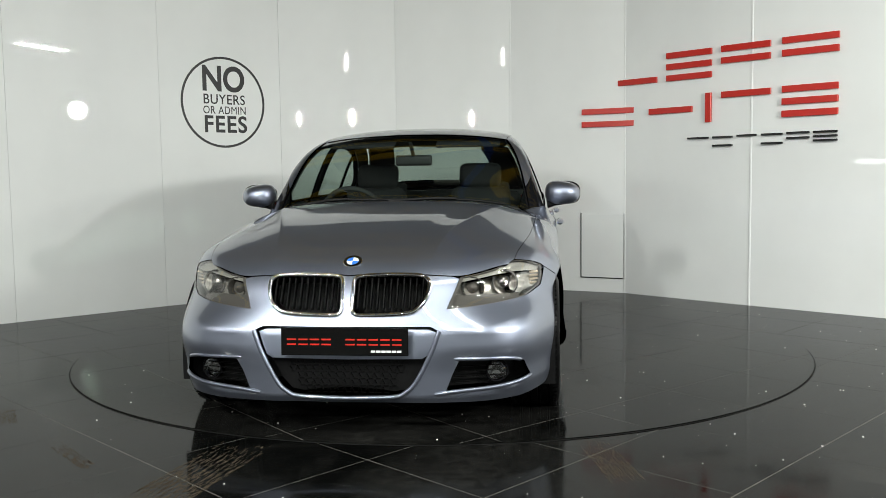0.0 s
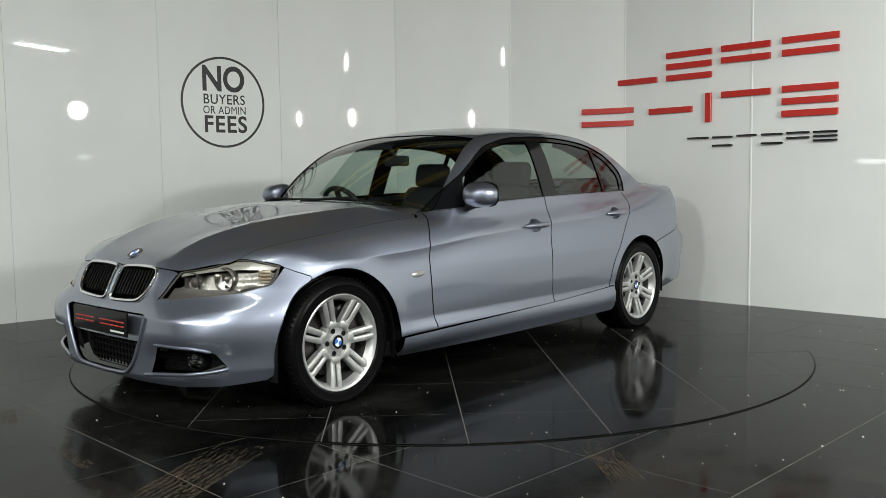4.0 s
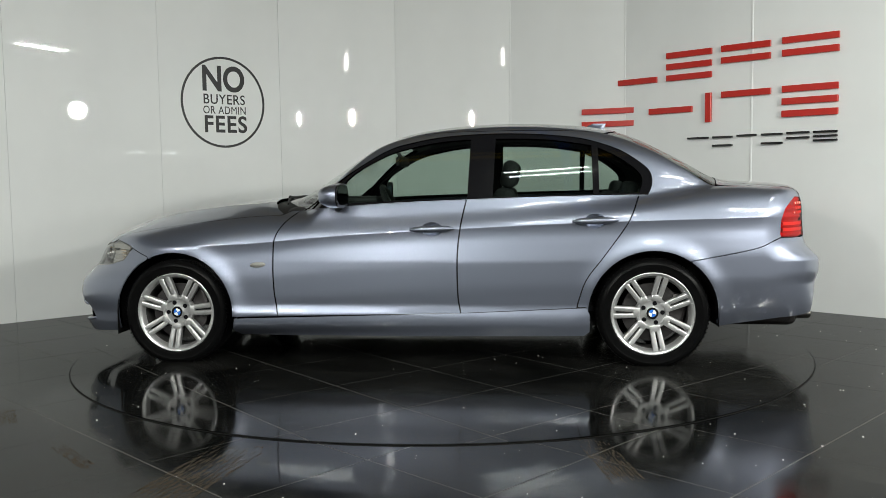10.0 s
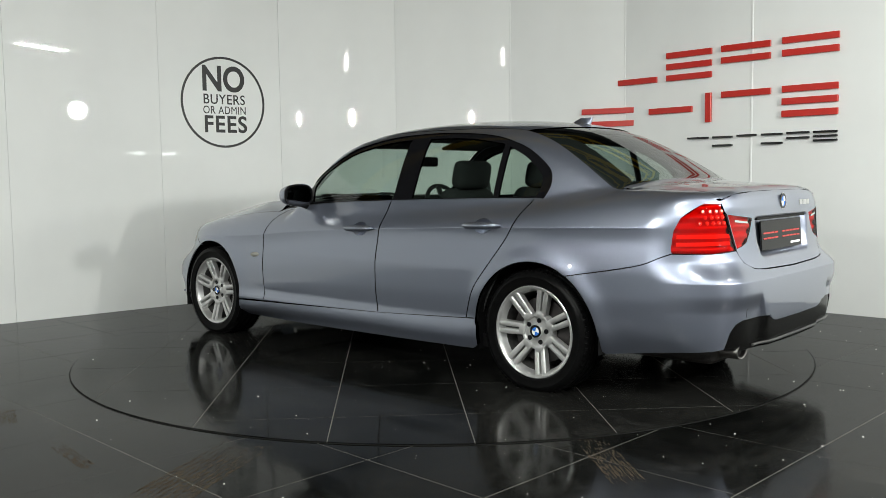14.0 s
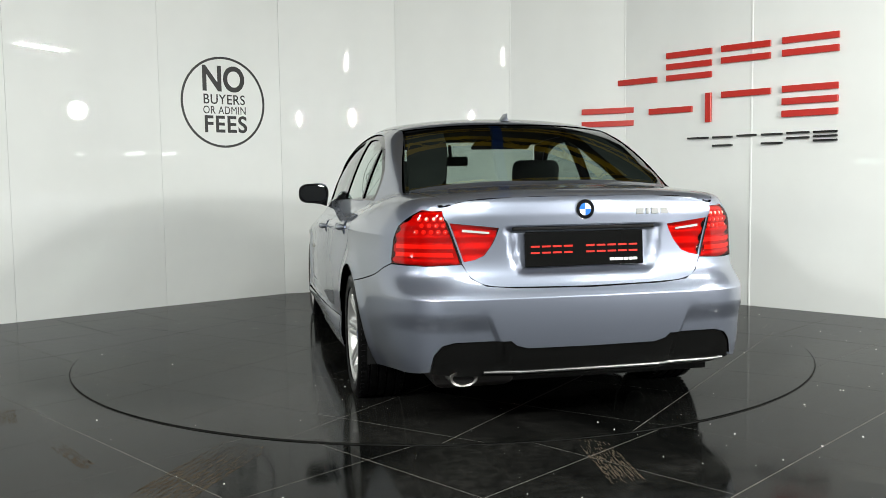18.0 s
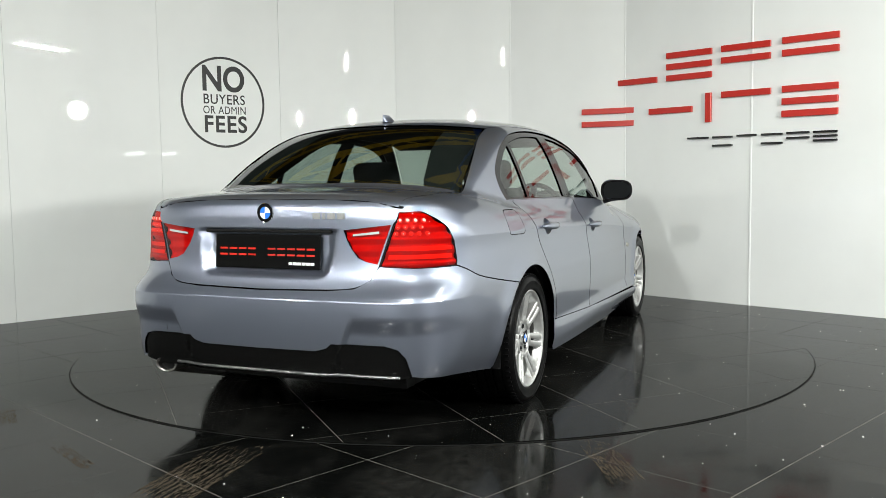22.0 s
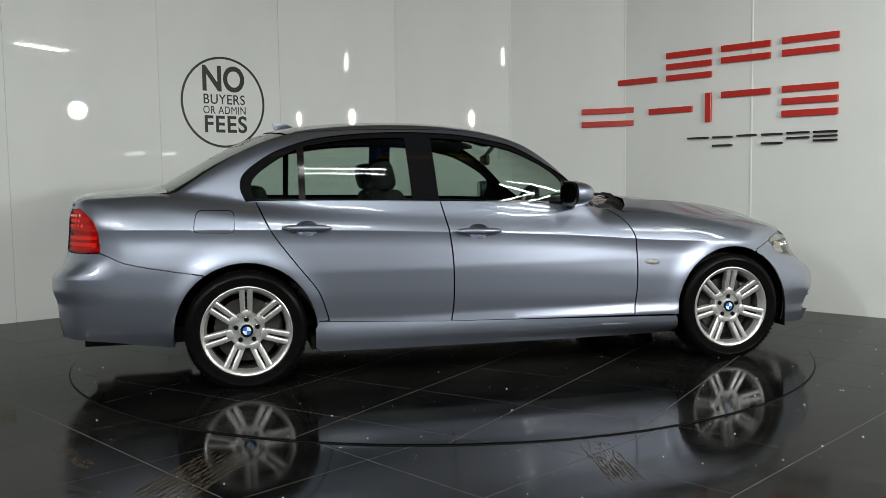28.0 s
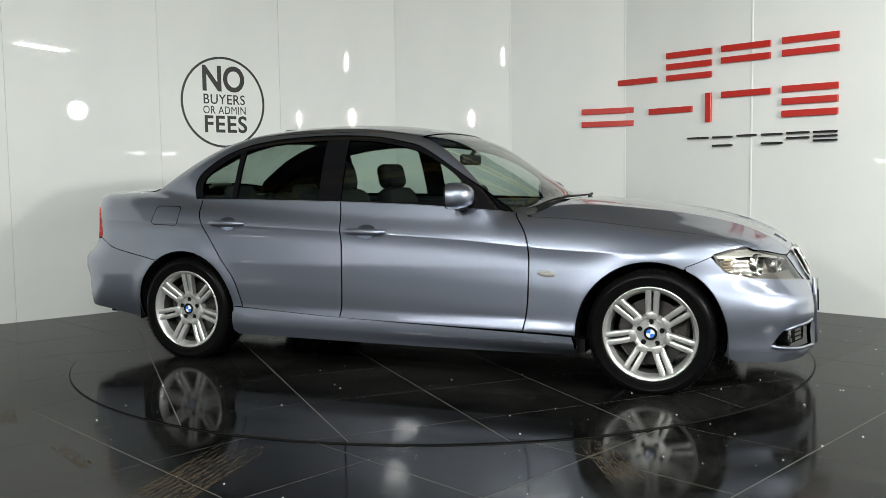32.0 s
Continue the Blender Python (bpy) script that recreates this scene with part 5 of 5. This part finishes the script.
hang("exhaust_pipe", smooth(me), TIP, car, "oval chrome exhaust tip", Matrix.Translation((-2.275, 0.53, 0.264)))
# A flat black disc stands in for the shade in the pipe's hollow.
bm = bmesh.new()
lathe(bm, [(0.0255, 0.012), (0.0, 0.012)], 24, "x")
bmesh.ops.scale(bm, vec=(-1, 1.75, 1), verts=bm.verts)
part("pipe_inside", bm, BLACK, car, at=Matrix.Translation((-2.275, 0.53, 0.264)))
bm = bmesh.new()
box(bm, (0.5, 0.36, 0.14), (-1.98, 0.46, 0.27), bevel=0.05, seg=3)
part("silencer", bm, DARK_METAL, car)

# roof aerial: a thin swept fin on a low foot
bm = bmesh.new()
rows = []
for k in range(9):
    q = k / 8
    front, back, half = 0.085 - 0.070 * q ** 1.3, -0.055 - 0.014 * q, 0.023 * (1 - q) ** 1.6 + 0.0035
    ring = []
    for i in range(16):
        a = 2 * math.pi * i / 16
        ring.append(bm.verts.new((((front + back) / 2) + (front - back) / 2 * math.cos(a), half * math.sin(a), 0.038 * q - 0.004)))
    rows.append(ring)
for lo, hi in zip(rows, rows[1:]):
    for i in range(16):
        bm.faces.new((lo[i], lo[(i + 1) % 16], hi[(i + 1) % 16], hi[i]))
bm.faces.new(rows[-1])
bmesh.ops.translate(bm, verts=bm.verts, vec=lid(-1.12, 0.0))
me = bpy.data.meshes.new("roof_aerial")
bm.to_mesh(me)
hang("roof_aerial", smooth(me, 60), PAINT, car, "thin painted roof fin aerial")

# door mirrors
for s in (1, -1):
    arm = bmesh.new()
    tube(arm, [(0.40, s * 0.815, 0.918), (0.40, s * 0.86, 0.925), (0.395, s * 0.91, 0.93)], [0.03, 0.022, 0.02], 10)
    mir = part("door_mirror", arm, BLACK, car, "painted door mirror on a black foot")
    bm = bmesh.new()
    made = bmesh.ops.create_uvsphere(bm, u_segments=32, v_segments=20, radius=1)["verts"]
    for v in made:
        x, y, z = v.co
        y = math.copysign(abs(y) ** 0.75, y)
        z = math.copysign(abs(z) ** 0.75, z)
        w = 1 - 0.18 * y * (1 if z > 0 else 0.3)
        v.co = Vector((max(x, -0.30) * 0.105, s * y * 0.100, z * 0.068 * w))
    me = bpy.data.meshes.new("shell")
    bm.to_mesh(me)
    hang("shell", smooth(me, 50), PAINT, mir, at=Matrix.Translation((0.385, s * 0.905, 0.978)) @ Matrix.Rotation(radians(-s * 8), 4, "Z"))
    bm = bmesh.new()
    lathe(bm, [(0.0, -0.0335), (0.9, -0.0335), (0.96, -0.0325), (0.97, -0.028)], 32, "x")
    for v in bm.verts:
        r = math.hypot(v.co.y, v.co.z)
        if r < 1e-6:
            continue
        k = (abs(v.co.y / r) ** 3 + abs(v.co.z / r) ** 3) ** (-1 / 3)
        v.co.y, v.co.z = v.co.y * 0.092 * k * s, v.co.z * 0.060 * k
    ob = part("glass", bm, MIRROR, mir, at=Matrix.Translation((0.384, s * 0.905, 0.978)) @ Matrix.Rotation(radians(-s * 8), 4, "Z"))
    bm = bmesh.new()
    lathe(bm, [(0.0, -0.032), (0.96, -0.032), (1.0, -0.030), (1.0, -0.024), (0.96, -0.022)], 32, "x")
    for v in bm.verts:
        r = math.hypot(v.co.y, v.co.z)
        if r > 1e-6:
            k = (abs(v.co.y / r) ** 3 + abs(v.co.z / r) ** 3) ** (-1 / 3)
            v.co.y, v.co.z = v.co.y * 0.100 * k * s, v.co.z * 0.067 * k
    part("bezel", bm, GLOSS_BLACK, mir, "gloss black bezel", Matrix.Translation((0.384, s * 0.905, 0.978)) @ Matrix.Rotation(radians(-s * 8), 4, "Z"))
    # side repeater
    bm = bmesh.new()
    made = bmesh.ops.create_uvsphere(bm, u_segments=20, v_segments=10, radius=1)["verts"]
    p = flank(0.868, 0.584)
    for v in made:
        v.co = Vector((p[0] + v.co.x * 0.048 - v.co.z * 0.008, s * (p[1] - 0.003 + abs(v.co.y) * 0.012), p[2] + v.co.z * 0.017))
    me = bpy.data.meshes.new("side_repeater")
    bm.to_mesh(me)
    hang("side_repeater", smooth(me), BROW, car, "pale amber side repeater")

# cowl and wipers
cowl = full([lid(0.95, 0.0), lid(0.93, 0.3), lid(0.88, 0.55), lid(0.74, 0.76), lid(0.60, 0.71), lid(0.72, 0.48), lid(0.80, 0.25), lid(0.82, 0.0)])
panel("cowl", TOP, cowl, BLACK, car, step=0.04, lift=-0.02, depth=0.02)
for y0, y1 in ((-0.62, -0.02), (-0.05, 0.58)):
    bm = bmesh.new()
    path = [lid(0.86 - 0.10 * (y / 0.65) ** 2, y) for y in [y0 + (y1 - y0) * i / 10 for i in range(11)]]
    tube(bm, [(x - 0.02, y, z + 0.007) for x, y, z in path], 0.006, 6)
    tube(bm, [(path[0][0] + 0.03, path[0][1] + 0.02, path[0][2]), (path[4][0] + 0.005, path[4][1], path[4][2] + 0.012), (path[6][0] - 0.015, path[6][1], path[6][2] + 0.012)], 0.008, 6)
    part("wiper", bm, BLACK, car)
# towing eye cover
cover = [tail(-y, z) for y, z in rounded([(0.49, 0.425), (0.49, 0.465), (0.545, 0.465), (0.545, 0.425)], 0.008)]
panel("towing_eye_cover", TAIL, [(x, -y, z) for x, y, z in cover], PAINT, car, step=0.02, lift=0.0015, depth=0.004)

# ---- inside the car ----
panel("headliner", TOP, full([lid(0.04, 0.0), lid(0.03, 0.5), lid(-0.3, 0.55), lid(-0.9, 0.55), lid(-1.1, 0.5), lid(-1.2, 0.0)]), CLOTH, car, step=0.1, lift=-0.05, depth=0)
for s in (1, -1):
    trim = [lid(-1.10, 0.34), lid(-1.12, 0.54), lid(-1.3, 0.568), lid(-1.5, 0.612), lid(-1.74, 0.655), lid(-1.78, 0.54), lid(-1.70, 0.46), lid(-1.45, 0.39)]
    panel("pillar_trim", TOP, [(x, s * y, z) for x, y, z in trim][::s], CLOTH, car, "dark cloth trim inside the rear pillar", step=0.08, lift=-0.035, depth=0.05)
    visor = bmesh.new()
    box(visor, (0.16, 0.40, 0.022), (0.02, s * 0.33, 1.292), Matrix.Rotation(radians(18), 3, "Y"), bevel=0.009)
    part("sun_visor", visor, CLOTH, car)
    panel("door_lining", SIDE, [(0.70, 0.30), (0.70, 0.875), (-0.3, 0.935), (-1.35, 0.95), (-1.2, 0.70), (-1.0, 0.30)], DASH, car, flat3=False, step=0.08, lift=-0.07, depth=0, mirror=s < 0)


def seat(x, y):
    s = new("front_seat")
    s.parent = car
    bm = bmesh.new()
    box(bm, (0.50, 0.50, 0.16), (0.05, 0, 0.42), bevel=0.05, seg=3)
    me = bpy.data.meshes.new("cushion")
    bm.to_mesh(me)
    hang("cushion", smooth(me), CLOTH, s)
    bm = bmesh.new()
    box(bm, (0.13, 0.50, 0.60), (0, 0, 0.30), bevel=0.055, seg=3)
    for v in bm.verts:
        k = v.co.z / 0.6
        v.co.y *= 1.0 - 0.22 * k * k
        v.co.x += 0.03 * (abs(v.co.y) > 0.17) * (1 - k)
    me = bpy.data.meshes.new("backrest")
    bm.to_mesh(me)
    hang("backrest", smooth(me), CLOTH, s, at=Matrix.Translation((-0.20, 0, 0.44)) @ Matrix.Rotation(radians(-20), 4, "Y"))
    bm = bmesh.new()
    box(bm, (0.10, 0.29, 0.17), (0, 0, 0), bevel=0.045, seg=3)
    me = bpy.data.meshes.new("headrest")
    bm.to_mesh(me)
    hang("headrest", smooth(me), CLOTH, s, at=Matrix.Translation((-0.418, 0, 1.088)) @ Matrix.Rotation(radians(-12), 4, "Y"))
    for o in (-0.06, 0.06):
        bm = bmesh.new()
        tube(bm, [(-0.40, o, 0.97), (-0.42, o, 1.08)], 0.007, 8)
        part("headrest_post", bm, CHROME, s)
    s.matrix_local = Matrix.Translation((x, y, 0))
    return s


seat(-0.16, 0.36)
seat(-0.16, -0.36)
bench = new("rear_seat")
bench.parent = car
bm = bmesh.new()
box(bm, (0.50, 1.25, 0.16), (-0.85, 0, 0.45), bevel=0.05, seg=3)
part("cushion", bm, CLOTH, bench)
bm = bmesh.new()
box(bm, (0.12, 1.25, 0.52), (-1.16, 0, 0.72), Matrix.Rotation(radians(-22), 3, "Y"), bevel=0.05, seg=3)
part("backrest", bm, CLOTH, bench)
for y in (-0.40, 0.0, 0.40):
    bm = bmesh.new()
    box(bm, (0.09, 0.27, 0.12 if y else 0.07), (-1.29, y, 1.02 if y else 0.99), Matrix.Rotation(radians(-14), 3, "Y"), bevel=0.04, seg=3)
    me = bpy.data.meshes.new("headrest")
    bm.to_mesh(me)
    hang("headrest", smooth(me), CLOTH, bench, at=Matrix.Translation((0, 0, -0.04)))
bm = bmesh.new()
box(bm, (0.48, 1.28, 0.04), (-1.52, 0, 0.955), bevel=0.01)
part("parcel_shelf", bm, DASH, car)
bm = bmesh.new()
box(bm, (0.42, 1.38, 0.24), (0.56, 0, 0.79), bevel=0.07, seg=3)
box(bm, (0.30, 0.34, 0.05), (0.50, -0.36, 0.925), bevel=0.022, seg=3)
me = bpy.data.meshes.new("dashboard")
bm.to_mesh(me)
hang("dashboard", smooth(me), DASH, car)
wheel_at = Matrix.Translation((0.26, -0.36, 0.85)) @ Matrix.Rotation(radians(-64), 4, "Y")
bm = bmesh.new()
tube(bm, [(0.185 * math.cos(a), 0.185 * math.sin(a), 0) for a in [2 * math.pi * i / 32 for i in range(32)]], 0.016, 8, close=True)
me = bpy.data.meshes.new("steering_wheel")
bm.to_mesh(me)
steer = hang("steering_wheel", smooth(me), DASH, car, "black three-spoke steering wheel", wheel_at)
bm = bmesh.new()
box(bm, (0.15, 0.15, 0.05), (0, 0, -0.01), bevel=0.03, seg=3)
for a in (0, 90, 270):
    box(bm, (0.12, 0.04, 0.015), (0.12 * math.cos(radians(a)), 0.12 * math.sin(radians(a)), 0), Matrix.Rotation(radians(a), 3, "Z"))
part("spokes", bm, DASH, steer)
bm = bmesh.new()
box(bm, (0.035, 0.235, 0.065), (0, 0, 0), bevel=0.016, seg=3)
tube(bm, [(0.0, 0, 0.02), (0.07, 0, 0.105)], 0.012, 8)
me = bpy.data.meshes.new("rear_view_mirror")
bm.to_mesh(me)
hang("rear_view_mirror", smooth(me), DASH, car, at=Matrix.Translation((0.14, 0, 1.182)) @ Matrix.Rotation(radians(-8), 4, "Z"))
bm = bmesh.new()
box(bm, (1.7, 1.3, 0.03), (-0.3, 0, 0.30))
part("cabin_floor", bm, CLOTH, car)
bm = bmesh.new()
box(bm, (0.9, 0.26, 0.22), (0.0, 0, 0.44), bevel=0.05, seg=2)
part("centre_console", bm, DASH, car)

# ---- what hangs on the walls ----
def on_wall(k, u, z):
    """The pose at u metres along wall panel k; x runs along the wall, y into the room's air, z up."""
    (x0, y0), (x1, y1) = CORNERS[k], CORNERS[k + 1]
    turn = math.atan2(y1 - y0, x1 - x0)
    return Matrix.Translation((x0 + u * math.cos(turn), y0 + u * math.sin(turn), z)) @ Matrix.Rotation(turn, 4, "Z")


notice = tagged(new("wall_notice"), "round black outlined notice lettered on the white wall", "sign")
notice.matrix_world = on_wall(3, 0.588, 1.765)
bm = bmesh.new()
lathe(bm, [(0.400, 0.0), (0.400, -0.0025), (0.380, -0.0025), (0.380, 0.0)], 96)
part("ring", bm, VINYL, notice)


def lettering(text, size, x, z, width, heavy=0.0, apart=1.0):
    curve = bpy.data.curves.new("words", "FONT")
    curve.body, curve.size, curve.align_x, curve.align_y, curve.extrude, curve.offset, curve.space_character = text, size, "CENTER", "CENTER", 0.0012, heavy, apart
    ob = bpy.data.objects.new("words", curve)
    scene.collection.objects.link(ob)
    me = bpy.data.meshes.new_from_object(ob.evaluated_get(bpy.context.evaluated_depsgraph_get()))
    bpy.data.objects.remove(ob)
    xs = [v.co.x for v in me.vertices]
    k = width / (max(xs) - min(xs))
    me.transform(Matrix.Diagonal((k, 1, 1, 1)))
    hang("lettering", me, VINYL, notice, "black letters " + text, Matrix.Translation((x, -0.0014, z)) @ Matrix.Rotation(radians(90), 4, "X"))


lettering("NO", 0.305, 0.0, 0.195, 0.40, 0.008)
lettering("BUYERS", 0.122, 0.005, 0.022, 0.395, 0.001, 1.08)
lettering("OR ADMIN", 0.098, 0.008, -0.072, 0.405, 0.0, 1.08)
lettering("FEES", 0.205, 0.012, -0.200, 0.405, 0.0045, 1.12)


# the dealer's name stands as plain bars of its letters' size and colour
def along(u):
    """Panel and place for a distance from the seam between the sixth and seventh panels."""
    for k in (7, 8):
        length = math.dist(CORNERS[k], CORNERS[k + 1])
        if u <= length:
            return k, u
        u -= length
    return 8, u


def letter_bars(name, u0, u1, z0, z1, stroke, mat, rows, upright=False):
    """rows: where the bars lie, from 0 (foot) to 1 (head)."""
    thing = tagged(new(name), "raised red acrylic wall letter shown as bars" if mat == SIGN_RED else "raised black acrylic wall letter shown as bars", "wall letter", group="raised letters on the wall")
    mid = (u0 + u1) / 2
    k, u = along(mid) if mid > 0 else (6, math.dist(CORNERS[6], CORNERS[7]) + mid)
    thing.matrix_world = on_wall(k, u, (z0 + z1) / 2)
    for r in rows:
        bm = bmesh.new()
        tall = z1 - z0 if upright else stroke
        box(bm, (u1 - u0, 0.022, tall), (0, -0.019, 0 if upright else (r - 0.5) * (z1 - z0 - stroke)), bevel=0.002, seg=1)
        part("bar", bm, mat, thing)
    return thing


for (u0, u1, z0, z1), rows in zip(SIGN_TOP, ((0,), (0, 0.5, 1), (0.5, 1), (0.5, 1))):
    letter_bars("wall_letter", u0, u1, z0, z1, 0.050, SIGN_RED, rows)
for (u0, u1, z0, z1), rows in zip(SIGN_MID, ((0.2, 0.8), (0.5,), (0.5,), (1,), (0, 0.5, 1))):
    letter_bars("wall_letter", u0, u1, z0, z1, 0.050, SIGN_RED, rows, u1 - u0 < 0.1)
for (u0, u1, z0, z1), rows in zip(SIGN_LOW, ((1,), (0, 1), (1,), (0, 1), (0.45, 1), (0, 0.5, 1))):
    letter_bars("wall_letter", u0, u1, z0, z1, 0.016, SIGN_BLACK, rows)

# the small hatch beside a seam
hatch = tagged(new("wall_hatch"), "flush white service hatch low on the wall", "hatch")
hatch.matrix_world = on_wall(6, 0.905, 0.43)
bm = bmesh.new()
box(bm, (0.395, 0.012, 0.585), (0, -0.006, 0), bevel=0.002, seg=1)
part("door", bm, WALL, hatch)
# Solid dark strips stand in for the shade in the hatch's gap.
bm = bmesh.new()
box(bm, (0.007, 0.008, 0.60), (-0.203, -0.004, 0))
box(bm, (0.41, 0.008, 0.007), (0, -0.004, -0.297))
part("shadow_gap", bm, STEEL, hatch)
bm = bmesh.new()
box(bm, (0.012, 0.014, 0.60), (0.205, -0.007, 0), bevel=0.003, seg=1)
part("edge_strip", bm, ALLOY, hatch)


for ob in [o for o in scene.objects if o.parent == car]:
    ob.location = Vector(ob.location) + Vector(OFF)


def motions():
    for thing in (car, turntable):
        walk(thing, [(float(t), pose(0, 0, 0, 0, 0, HEAD0 + TURN * t)) for t in range(33)])


motions()
